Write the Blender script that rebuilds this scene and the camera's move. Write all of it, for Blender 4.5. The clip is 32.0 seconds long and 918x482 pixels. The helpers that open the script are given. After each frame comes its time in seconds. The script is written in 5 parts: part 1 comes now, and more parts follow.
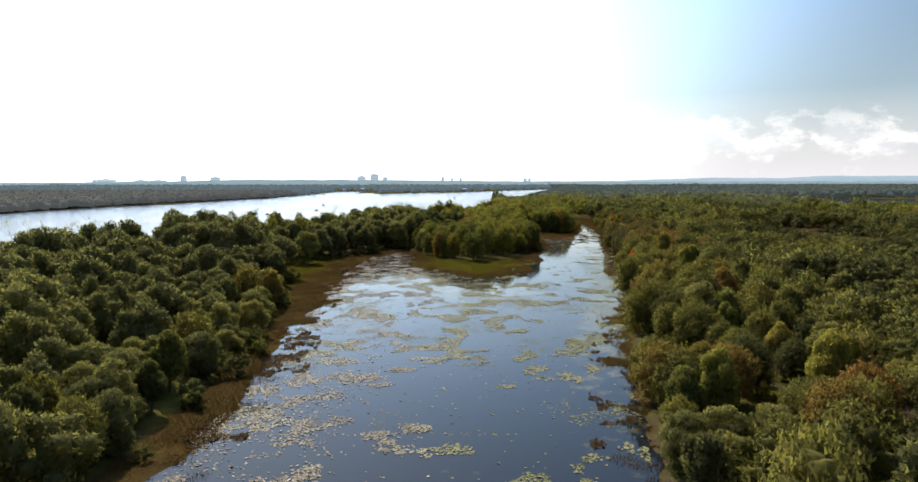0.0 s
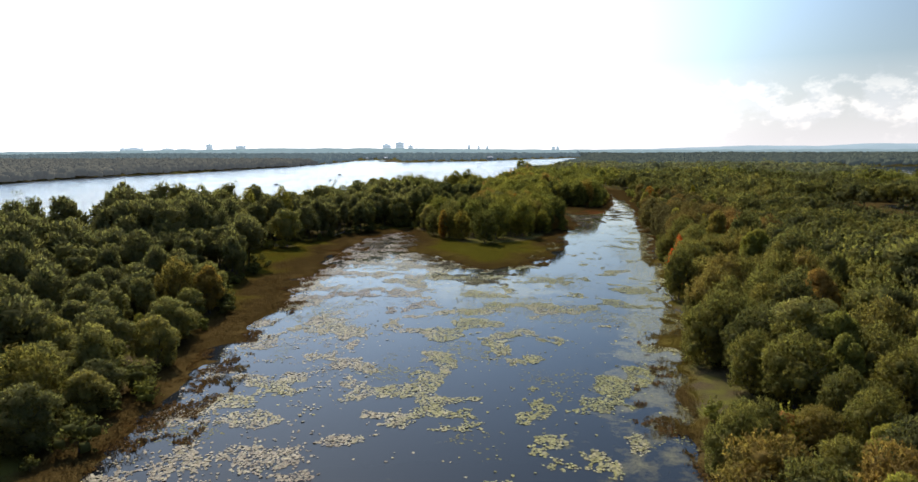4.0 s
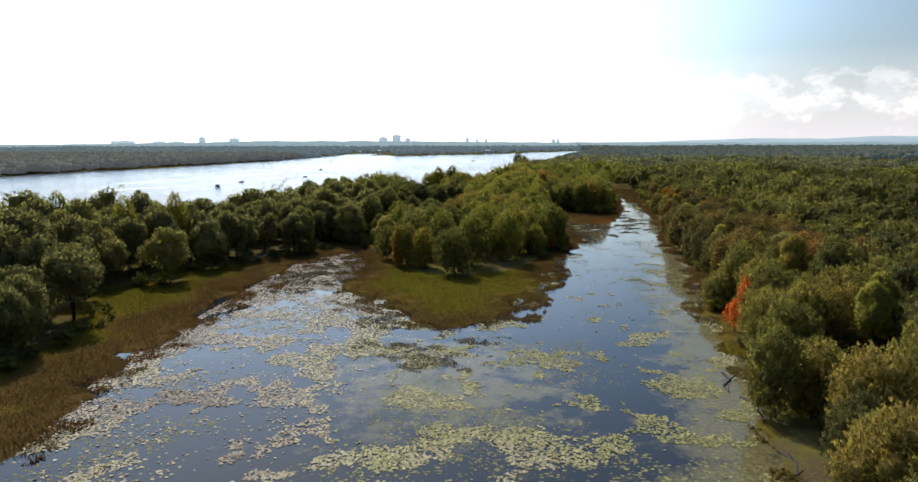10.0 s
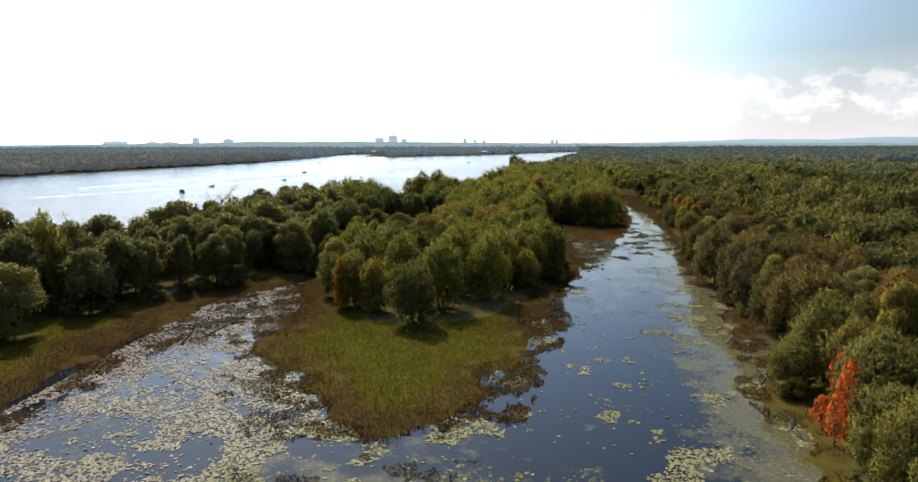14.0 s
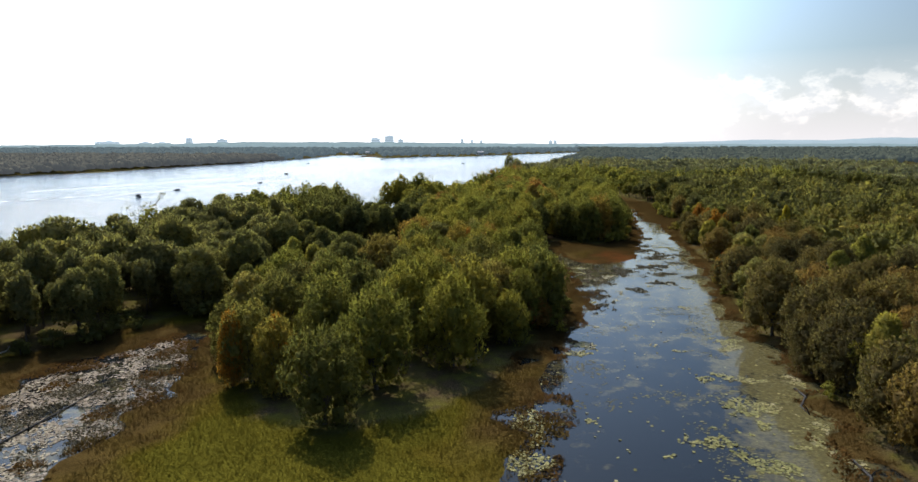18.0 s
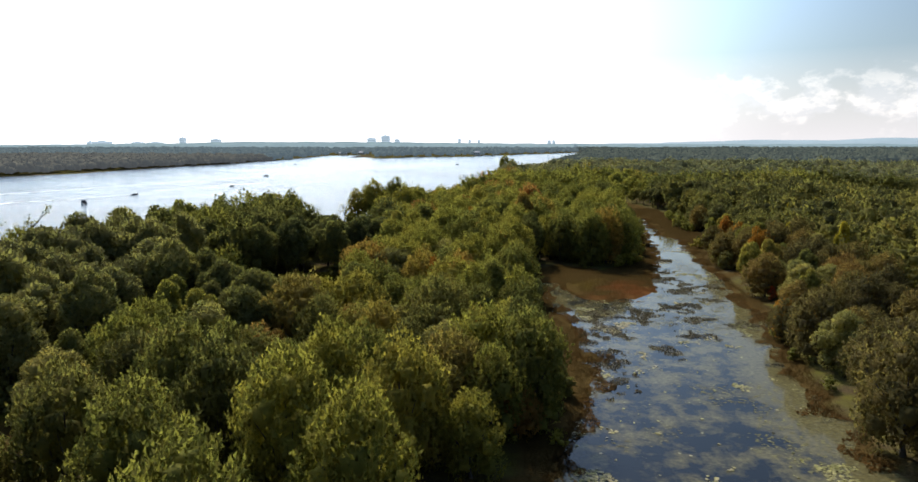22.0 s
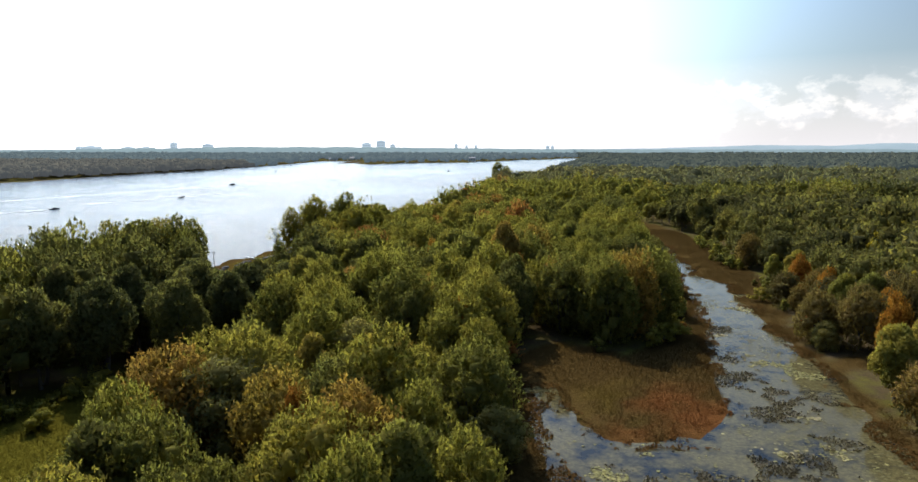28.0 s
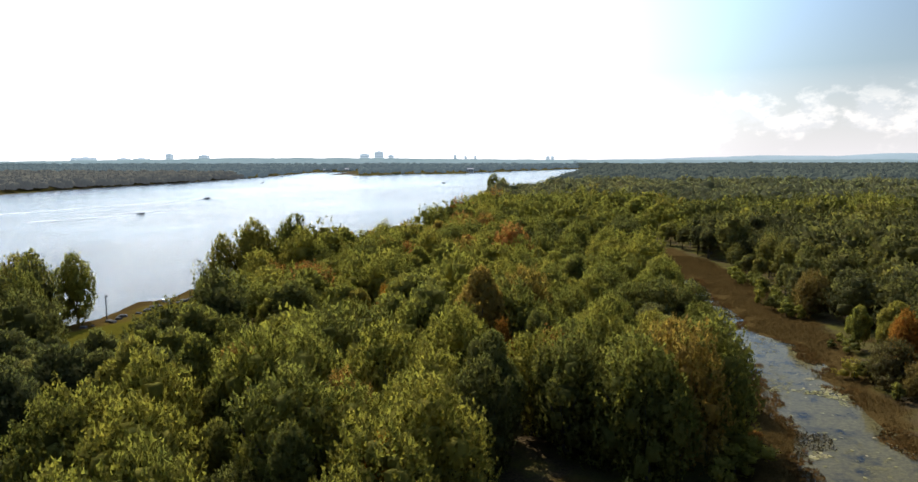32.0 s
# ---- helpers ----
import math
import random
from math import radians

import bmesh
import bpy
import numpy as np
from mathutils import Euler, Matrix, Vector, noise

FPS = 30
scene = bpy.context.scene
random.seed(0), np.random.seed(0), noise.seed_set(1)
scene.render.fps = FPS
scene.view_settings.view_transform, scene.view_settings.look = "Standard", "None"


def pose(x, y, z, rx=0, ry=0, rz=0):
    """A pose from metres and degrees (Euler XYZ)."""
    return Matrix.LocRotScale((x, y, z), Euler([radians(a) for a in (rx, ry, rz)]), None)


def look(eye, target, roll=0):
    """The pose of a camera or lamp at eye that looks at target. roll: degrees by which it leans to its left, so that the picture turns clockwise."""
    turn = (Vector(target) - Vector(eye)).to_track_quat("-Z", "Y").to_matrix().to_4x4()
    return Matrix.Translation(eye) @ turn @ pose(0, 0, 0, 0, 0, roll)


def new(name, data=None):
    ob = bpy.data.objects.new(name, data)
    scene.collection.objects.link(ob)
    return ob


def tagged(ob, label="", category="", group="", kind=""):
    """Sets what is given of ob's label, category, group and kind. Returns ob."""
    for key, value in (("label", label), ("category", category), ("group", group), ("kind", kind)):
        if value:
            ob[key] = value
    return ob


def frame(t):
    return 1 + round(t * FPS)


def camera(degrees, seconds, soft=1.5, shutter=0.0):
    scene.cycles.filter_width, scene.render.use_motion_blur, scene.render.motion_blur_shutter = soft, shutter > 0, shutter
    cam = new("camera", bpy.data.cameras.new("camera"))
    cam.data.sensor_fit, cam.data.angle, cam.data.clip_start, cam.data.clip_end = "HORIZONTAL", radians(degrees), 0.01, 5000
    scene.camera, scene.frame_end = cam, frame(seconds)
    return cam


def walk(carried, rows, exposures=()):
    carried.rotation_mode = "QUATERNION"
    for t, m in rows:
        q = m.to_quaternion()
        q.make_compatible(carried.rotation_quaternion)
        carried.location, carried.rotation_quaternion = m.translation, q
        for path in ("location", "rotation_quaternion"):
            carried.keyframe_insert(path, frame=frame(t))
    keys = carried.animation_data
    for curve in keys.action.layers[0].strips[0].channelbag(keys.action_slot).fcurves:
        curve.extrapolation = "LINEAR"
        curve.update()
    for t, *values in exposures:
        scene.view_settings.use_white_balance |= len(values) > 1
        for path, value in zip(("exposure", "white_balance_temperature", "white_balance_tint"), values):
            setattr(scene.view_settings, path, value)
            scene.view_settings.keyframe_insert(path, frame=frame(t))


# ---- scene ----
cam = camera(69.8, 32.0, soft=1.5)
METRES, EYE, TILT, LEAN, TURN = 416.667, 40.0, 0.0, 0.0, 0.0
ROWS = [
    (0.0, 0.0, 0.0, 0.0, -0.0, -5.34, 0.05),
    (0.5, 0.0023, 0.0142, 0.0001, 0.37, -4.43, 0.05),
    (1.0, 0.0048, 0.0296, -0.0, 0.8, -3.35, 0.09),
    (1.5, 0.0073, 0.0452, -0.0002, 1.28, -2.14, 0.09),
    (2.0, 0.0097, 0.0606, -0.0004, 1.57, -1.45, 0.1),
    (2.5, 0.012, 0.0762, -0.0008, 1.87, -2.47, 0.11),
    (3.0, 0.0142, 0.0917, -0.0009, 2.21, -5.15, 0.09),
    (3.5, 0.0164, 0.1075, -0.001, 2.4, -7.41, 0.08),
    (5.5, 0.0239, 0.17, -0.0013, 2.34, -8.54, 0.21),
    (6.0, 0.0256, 0.186, -0.0014, 2.31, -8.57, 0.19),
    (6.5, 0.0273, 0.202, -0.0014, 2.3, -8.6, 0.2),
    (7.0, 0.0291, 0.2181, -0.0014, 2.3, -8.61, 0.2),
    (7.5, 0.0308, 0.2339, -0.0014, 2.3, -8.62, 0.21),
    (8.0, 0.0326, 0.2498, -0.0014, 2.35, -8.65, 0.2),
    (8.5, 0.0344, 0.2655, -0.0016, 2.38, -8.64, 0.2),
    (9.0, 0.0363, 0.2812, -0.0017, 2.42, -8.66, 0.19),
    (9.5, 0.038, 0.297, -0.0016, 2.42, -8.65, 0.18),
    (10.0, 0.0399, 0.3125, -0.0013, 2.43, -8.67, 0.12),
    (10.5, 0.0417, 0.3282, -0.0013, 2.41, -8.69, 0.15),
    (11.0, 0.0434, 0.3439, -0.0012, 2.4, -8.68, 0.11),
    (11.5, 0.0451, 0.3596, -0.0011, 2.39, -8.66, 0.09),
    (12.0, 0.047, 0.3752, -0.0011, 2.37, -8.66, 0.11),
    (12.5, 0.0488, 0.3907, -0.0008, 2.36, -8.66, 0.08),
    (13.0, 0.0506, 0.4062, -0.001, 2.35, -8.63, 0.08),
    (13.5, 0.0524, 0.4217, -0.0009, 2.33, -8.62, 0.09),
    (14.0, 0.0542, 0.4372, -0.0011, 2.32, -8.61, 0.1),
    (14.5, 0.056, 0.4528, -0.0012, 2.31, -8.59, 0.12),
    (16.5, 0.0632, 0.5152, -0.0022, 2.23, -8.58, 0.07),
    (17.0, 0.065, 0.5307, -0.0024, 2.21, -8.57, 0.06),
    (17.5, 0.0668, 0.5463, -0.0026, 2.21, -8.57, 0.05),
    (18.0, 0.0685, 0.562, -0.0026, 2.2, -8.57, 0.05),
    (18.5, 0.0703, 0.5777, -0.0027, 2.2, -8.58, 0.03),
    (19.0, 0.0722, 0.5934, -0.0028, 2.19, -8.56, 0.08),
    (19.5, 0.0741, 0.6091, -0.0029, 2.18, -8.55, 0.09),
    (20.0, 0.0759, 0.625, -0.0031, 2.16, -8.59, 0.07),
    (20.5, 0.0778, 0.6406, -0.0032, 2.16, -8.61, 0.03),
    (21.0, 0.0795, 0.6564, -0.0034, 2.13, -8.6, 0.03),
    (21.5, 0.0815, 0.6718, -0.0033, 2.12, -8.6, 0.01),
    (22.0, 0.0834, 0.6873, -0.0035, 2.1, -8.57, 0.01),
    (22.5, 0.0853, 0.7026, -0.0035, 2.09, -8.56, -0.02),
    (23.0, 0.0871, 0.7179, -0.0037, 2.07, -8.53, 0.03),
    (23.5, 0.0887, 0.7333, -0.0037, 2.06, -8.54, 0.02),
    (24.0, 0.0905, 0.7486, -0.0037, 2.05, -8.54, 0.03),
    (24.5, 0.0922, 0.764, -0.0038, 2.04, -8.53, 0.02),
    (25.0, 0.094, 0.7793, -0.0038, 2.05, -8.53, 0.04),
    (25.5, 0.0955, 0.7947, -0.0038, 2.02, -8.56, -0.0),
    (27.5, 0.1026, 0.8558, -0.0039, 1.99, -8.52, 0.01),
    (28.0, 0.1043, 0.8712, -0.0038, 2.0, -8.12, -0.01),
    (28.5, 0.1061, 0.8866, -0.0038, 2.0, -7.73, 0.04),
    (29.0, 0.1078, 0.9019, -0.0037, 2.01, -7.34, 0.01),
    (29.5, 0.1094, 0.9171, -0.0038, 2.0, -7.18, 0.07),
    (30.0, 0.1109, 0.9323, -0.0038, 2.01, -7.2, 0.05),
    (30.5, 0.1127, 0.9474, -0.0038, 2.02, -7.2, 0.07),
    (31.0, 0.1142, 0.9628, -0.004, 2.01, -7.19, 0.06),
    (31.5, 0.116, 0.9779, -0.004, 2.03, -7.19, 0.07),
    (32.0, 0.1176, 0.9929, -0.004, 2.03, -7.2, 0.08),
]
walk(cam, [(t, pose(0, 0, EYE, TILT, LEAN, TURN) @ pose(METRES * x, METRES * y, METRES * z, 90 + pitch, roll, yaw)) for t, x, y, z, yaw, pitch, roll in ROWS])

# ---- daylight: high sun ahead and to the left, hazy bright sky with low cumulus ----
SUN_AZ, SUN_EL = -24.0, 46.0      # degrees clockwise from +y, and above the horizon
world = bpy.data.worlds.new("sky")
scene.world = world
world.use_nodes = True
wn, wl = world.node_tree.nodes, world.node_tree.links
wn.clear()
w_out = wn.new("ShaderNodeOutputWorld")
w_bg = wn.new("ShaderNodeBackground")
w_bg.inputs["Strength"].default_value = 0.15
sky = wn.new("ShaderNodeTexSky")
sky.sky_type, sky.sun_disc = "NISHITA", False
sky.sun_elevation, sky.sun_rotation = radians(SUN_EL), radians(SUN_AZ)
sky.air_density, sky.dust_density, sky.ozone_density, sky.altitude = 1.0, 1.1, 1.0, 60
w_pale = wn.new("ShaderNodeHueSaturation")
w_sat = wn.new("ShaderNodeMapRange")
w_sat.inputs["From Max"].default_value, w_sat.inputs["To Min"].default_value, w_sat.inputs["To Max"].default_value = 0.30, 0.5, 1.0
w_tint = wn.new("ShaderNodeMix")
w_tint.data_type, w_tint.blend_type = "RGBA", "MULTIPLY"
w_tint.inputs["Factor"].default_value = 1.0
w_tint.inputs["B"].default_value = (0.87, 0.955, 0.985, 1)
w_tc = wn.new("ShaderNodeTexCoord")
w_map = wn.new("ShaderNodeMapping")
w_map.inputs["Scale"].default_value = (8.0, 8.0, 12.5)
w_map.inputs["Location"].default_value = (2.3, 0.7, 0.25)
w_noise = wn.new("ShaderNodeTexNoise")
w_noise.inputs["Scale"].default_value, w_noise.inputs["Detail"].default_value = 2.6, 9.0
w_noise.inputs["Roughness"].default_value = 0.58
w_sep = wn.new("ShaderNodeSeparateXYZ")
w_band = wn.new("ShaderNodeValToRGB")
for e in ((0.0, 0.0), (0.018, 0.35), (0.045, 1.0), (0.075, 0.85), (0.112, 0.0)):
    el = w_band.color_ramp.elements.new(e[0]) if e[0] else w_band.color_ramp.elements[0]
    el.position, el.color = e[0], (e[1], e[1], e[1], 1)
w_band.color_ramp.elements[-1].color = (0, 0, 0, 1)
w_ramp = wn.new("ShaderNodeValToRGB")
w_ramp.color_ramp.elements[0].position, w_ramp.color_ramp.elements[1].position = 0.47, 0.56
w_mul = wn.new("ShaderNodeMath")
w_mul.operation = "MULTIPLY"
w_mul2 = wn.new("ShaderNodeMath")
w_mul2.operation, w_mul2.inputs[1].default_value = "MULTIPLY", 0.6
w_shade = wn.new("ShaderNodeMix")
w_shade.data_type = "RGBA"
w_shade.inputs["A"].default_value = (1.5, 1.5, 1.65, 1)
w_shade.inputs["B"].default_value = (3.6, 3.2, 2.9, 1)
w_mix = wn.new("ShaderNodeMix")
w_mix.data_type = "RGBA"
wl.new(w_tc.outputs["Generated"], w_map.inputs["Vector"])
wl.new(w_tc.outputs["Generated"], w_sep.inputs[0])
wl.new(w_map.outputs["Vector"], w_noise.inputs["Vector"])
# the cumulus bank stands low in the north-east
w_bank = wn.new("ShaderNodeValToRGB")
for e in ((0.0, 0.0), (0.17, 0.30), (0.27, 0.62), (0.37, 1.0), (0.52, 1.0), (0.56, 0.55), (0.64, 0.8)):
    el = w_bank.color_ramp.elements.new(e[0]) if e[0] else w_bank.color_ramp.elements[0]
    el.position, el.color = e[0], (e[1], e[1], e[1], 1)
w_bank.color_ramp.elements[-1].color = (0.2, 0.2, 0.2, 1)
w_where = wn.new("ShaderNodeMath")
w_where.operation = "MULTIPLY"
w_lift = wn.new("ShaderNodeMath")
w_lift.operation, w_lift.inputs[1].default_value, w_lift.inputs[2].default_value = "MULTIPLY_ADD", 0.22, -0.13
w_sum = wn.new("ShaderNodeMath")
w_sum.operation = "ADD"
wl.new(w_sep.outputs["X"], w_bank.inputs["Fac"])
wl.new(w_bank.outputs["Color"], w_where.inputs[0])
wl.new(w_band.outputs["Color"], w_where.inputs[1])
wl.new(w_where.outputs[0], w_lift.inputs[0])
wl.new(w_noise.outputs["Fac"], w_sum.inputs[0])
wl.new(w_lift.outputs[0], w_sum.inputs[1])
wl.new(w_sum.outputs[0], w_ramp.inputs["Fac"])
wl.new(w_sep.outputs["Z"], w_band.inputs["Fac"])
wl.new(w_ramp.outputs["Color"], w_mul.inputs[0])
wl.new(w_band.outputs["Color"], w_mul.inputs[1])
wl.new(w_mul.outputs[0], w_mul2.inputs[0])
w_map2 = wn.new("ShaderNodeMapping")
w_map2.inputs["Scale"].default_value = w_map.inputs["Scale"].default_value
w_map2.inputs["Location"].default_value = (2.3, 0.7, 0.25 + 0.16)
w_noise2 = wn.new("ShaderNodeTexNoise")
for key in ("Scale", "Detail", "Roughness"):
    w_noise2.inputs[key].default_value = w_noise.inputs[key].default_value
w_top = wn.new("ShaderNodeMath")
w_top.operation = "SUBTRACT"
w_lit = wn.new("ShaderNodeMapRange")
w_lit.inputs["From Min"].default_value, w_lit.inputs["From Max"].default_value = -0.04, 0.07
wl.new(w_tc.outputs["Generated"], w_map2.inputs["Vector"])
wl.new(w_map2.outputs["Vector"], w_noise2.inputs["Vector"])
wl.new(w_noise.outputs["Fac"], w_top.inputs[0])
wl.new(w_noise2.outputs["Fac"], w_top.inputs[1])
wl.new(w_top.outputs[0], w_lit.inputs["Value"])
wl.new(w_lit.outputs["Result"], w_shade.inputs["Factor"])
wl.new(w_mul2.outputs[0], w_mix.inputs["Factor"])
wl.new(w_sep.outputs["Z"], w_sat.inputs["Value"])
wl.new(w_sat.outputs["Result"], w_pale.inputs["Saturation"])
wl.new(sky.outputs["Color"], w_pale.inputs["Color"])
wl.new(w_pale.outputs["Color"], w_tint.inputs["A"])
w_low = wn.new("ShaderNodeMapRange")
w_low.inputs["From Max"].default_value, w_low.inputs["To Min"].default_value, w_low.inputs["To Max"].default_value = 0.12, 0.9, 0.0
w_haze = wn.new("ShaderNodeMix")
w_haze.data_type = "RGBA"
w_haze.inputs["B"].default_value = (10.4, 9.95, 10.05, 1)
wl.new(w_sep.outputs["Z"], w_low.inputs["Value"])
wl.new(w_low.outputs["Result"], w_haze.inputs["Factor"])
wl.new(w_tint.outputs["Result"], w_haze.inputs["A"])
w_dot = wn.new("ShaderNodeVectorMath")
w_dot.operation = "DOT_PRODUCT"
w_dot.inputs[1].default_value = (math.sin(radians(SUN_AZ)) * math.cos(radians(SUN_EL)), math.cos(radians(SUN_AZ)) * math.cos(radians(SUN_EL)), math.sin(radians(SUN_EL)))
w_aur = wn.new("ShaderNodeMapRange")
w_aur.interpolation_type = "SMOOTHSTEP"
w_aur.inputs["From Min"].default_value, w_aur.inputs["From Max"].default_value = 0.46, 1.0
w_aur.inputs["To Min"].default_value, w_aur.inputs["To Max"].default_value = 0.50, 2.4
w_glare = wn.new("ShaderNodeVectorMath")
w_glare.operation = "SCALE"
wl.new(w_tc.outputs["Generated"], w_dot.inputs[0])
wl.new(w_dot.outputs["Value"], w_aur.inputs["Value"])
wl.new(w_haze.outputs["Result"], w_glare.inputs[0])
wl.new(w_aur.outputs["Result"], w_glare.inputs["Scale"])
wl.new(w_glare.outputs["Vector"], w_mix.inputs["A"])
w_cloud = wn.new("ShaderNodeMix")
w_cloud.data_type, w_cloud.blend_type = "RGBA", "ADD"
w_cloud.inputs["Factor"].default_value = 1.0
w_dim = wn.new("ShaderNodeVectorMath")
w_dim.operation, w_dim.inputs["Scale"].default_value = "SCALE", 0.8
wl.new(w_glare.outputs["Vector"], w_dim.inputs[0])
wl.new(w_dim.outputs["Vector"], w_cloud.inputs["A"])
wl.new(w_shade.outputs["Result"], w_cloud.inputs["B"])
wl.new(w_cloud.outputs["Result"], w_mix.inputs["B"])
wl.new(w_mix.outputs["Result"], w_bg.inputs["Color"])
wl.new(w_bg.outputs["Background"], w_out.inputs["Surface"])

sun_data = bpy.data.lights.new("sun", "SUN")
sun_data.energy, sun_data.angle, sun_data.color = 3.6, radians(0.8), (1.0, 0.94, 0.84)
sun = new("sun", sun_data)
sun_to = Vector((math.sin(radians(SUN_AZ)) * math.cos(radians(SUN_EL)),
                 math.cos(radians(SUN_AZ)) * math.cos(radians(SUN_EL)), math.sin(radians(SUN_EL))))
sun.matrix_world = look(sun_to * 300, (0, 0, 0))
scene.view_settings.exposure = 0.36
scene.view_settings.use_white_balance = True
scene.view_settings.white_balance_temperature = 6350


# ---- materials ----
class Nodes:
    """A material under construction: short calls for the nodes that the materials below share."""

    def __init__(self, name):
        self.m = bpy.data.materials.new(name)
        self.m.use_nodes = True
        self.t = self.m.node_tree
        self.t.nodes.clear()
        self.out = self.t.nodes.new("ShaderNodeOutputMaterial")

    def put(self, socket, value):
        if isinstance(value, bpy.types.NodeSocket):
            self.t.links.new(value, socket)
        else:
            socket.default_value = value

    def add(self, kind, **values):
        n = self.t.nodes.new("ShaderNode" + kind)
        for key, value in values.items():
            self.put(n.inputs[key.replace("_", " ")], value)
        return n

    def noise(self, scale, detail=4.0, rough=0.6, vector=None):
        if vector is None:
            vector = self.add("NewGeometry").outputs["Position"]
        n = self.add("TexNoise", Scale=scale, Detail=detail, Roughness=rough, Vector=vector)
        return n.outputs["Fac"]

    def ramp(self, fac, *stops):
        n = self.add("ValToRGB", Fac=fac)
        r = n.color_ramp
        while len(r.elements) < len(stops):
            r.elements.new(0.5)
        for e, (p, c) in zip(r.elements, stops):
            e.position = p
            e.color = (*c, 1) if isinstance(c, tuple) else (c, c, c, 1)
        return n.outputs["Color"]

    def mix(self, fac, a, b, blend="MIX"):
        n = self.t.nodes.new("ShaderNodeMix")
        n.data_type, n.blend_type = "RGBA", blend
        for key, value in (("Factor", fac), ("A", a), ("B", b)):
            self.put(n.inputs[key], (*value, 1) if isinstance(value, tuple) and len(value) == 3 else value)
        return n.outputs["Result"]

    def math(self, op, a, b=0.0):
        n = self.t.nodes.new("ShaderNodeMath")
        n.operation = op
        self.put(n.inputs[0], a), self.put(n.inputs[1], b)
        return n.outputs[0]

    def bump(self, height, strength, distance):
        return self.add("Bump", Height=height, Strength=strength, Distance=distance).outputs["Normal"]

    def attr(self, name):
        n = self.t.nodes.new("ShaderNodeAttribute")
        n.attribute_name = name
        return n.outputs["Fac"]

    def done(self, shader):
        self.t.links.new(shader, self.out.inputs["Surface"])
        return self.m


def principled(name, colour, rough=0.8, metal=0.0, vary=0.15, scale=3.0):
    n = Nodes(name)
    c = n.mix(n.ramp(n.noise(scale), (0.35, 0.0), (0.7, 1.0)), colour, tuple(v * (1 - vary) for v in colour))
    s = n.add("BsdfPrincipled", Base_Color=c, Roughness=rough, Metallic=metal)
    return n.done(s.outputs[0])


def leaf_material(name, per_object, stops):
    """Leaves that let some light through; the tint differs from tree to tree and from spray to spray."""
    n = Nodes(name)
    tint = n.add("ObjectInfo").outputs["Random"] if per_object else n.attr("tint")
    base = n.ramp(tint, *stops)
    spray = n.add("NewGeometry").outputs["Random Per Island"]
    base = n.mix(1.0, base, n.ramp(spray, (0.0, (0.88, 0.89, 0.88)), (0.6, (1.0, 1.0, 1.0)), (1.0, (1.14, 1.12, 1.04))), "MULTIPLY")
    base = n.mix(1.0, base, n.ramp(n.noise(0.35, 3), (0.3, (0.75, 0.8, 0.8)), (0.7, (1.2, 1.12, 1.0))), "MULTIPLY")
    tuft = n.noise(1.3, 4, 0.65)
    base = n.mix(1.0, base, n.ramp(tuft, (0.34, 0.84), (0.64, 1.10)), "MULTIPLY")
    d = n.add("BsdfDiffuse", Color=base, Roughness=0.6)
    tr = n.add("BsdfTranslucent", Color=n.mix(1.0, base, (1.10, 1.12, 0.70), "MULTIPLY"))
    m1 = n.add("AddShader")
    n.put(m1.inputs[0], d.outputs[0]), n.put(m1.inputs[1], tr.outputs[0])
    return n.done(m1.outputs[0])


GREENS = ((0.0, (0.074, 0.072, 0.027)), (0.25, (0.107, 0.103, 0.029)), (0.55, (0.141, 0.131, 0.031)),
          (0.85, (0.164, 0.140, 0.033)), (0.96, (0.182, 0.120, 0.034)), (1.0, (0.200, 0.098, 0.033)))
WILLOWS = ((0.0, (0.096, 0.090, 0.039)), (0.5, (0.133, 0.121, 0.044)), (1.0, (0.163, 0.139, 0.048)))
# paler, greyer leaf colours that stand in for haze on the distant woods
HAZED_GREENS = ((0.0, (0.088, 0.088, 0.052)), (0.5, (0.112, 0.106, 0.056)), (1.0, (0.132, 0.114, 0.058)))
leaf_own = leaf_material("maple_leaves", True, GREENS)
leaf_mass = leaf_material("forest_leaves", False, GREENS)
# brown-olive leaves; their darkness also stands in for lens falloff and flare
EAST_DIMMED_GREENS = ((0.0, (0.063, 0.060, 0.027)), (0.3, (0.100, 0.092, 0.031)), (0.65, (0.128, 0.111, 0.034)),
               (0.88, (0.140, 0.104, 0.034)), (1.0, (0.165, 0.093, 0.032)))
leaf_dull = leaf_material("dull_maple_leaves", True, ((0.0, (0.060, 0.050, 0.026)), (0.5, (0.096, 0.076, 0.031)), (0.9, (0.124, 0.088, 0.033)), (1.0, (0.140, 0.080, 0.030))))
leaf_east = leaf_material("dimmed_east_maple_leaves", True, EAST_DIMMED_GREENS)
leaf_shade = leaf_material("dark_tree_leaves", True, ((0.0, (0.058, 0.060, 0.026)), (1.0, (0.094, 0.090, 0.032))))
leaf_poplar = leaf_material("poplar_leaves", True, ((0.0, (0.090, 0.088, 0.039)), (1.0, (0.135, 0.124, 0.044))))
leaf_left = leaf_material("left_bank_leaves", False, WILLOWS)
leaf_right = leaf_material("dimmed_east_forest_leaves", False, EAST_DIMMED_GREENS)
leaf_hazed = leaf_material("haze_paled_leaves", False, HAZED_GREENS)
leaf_willow = leaf_material("willow_leaves", True, WILLOWS)
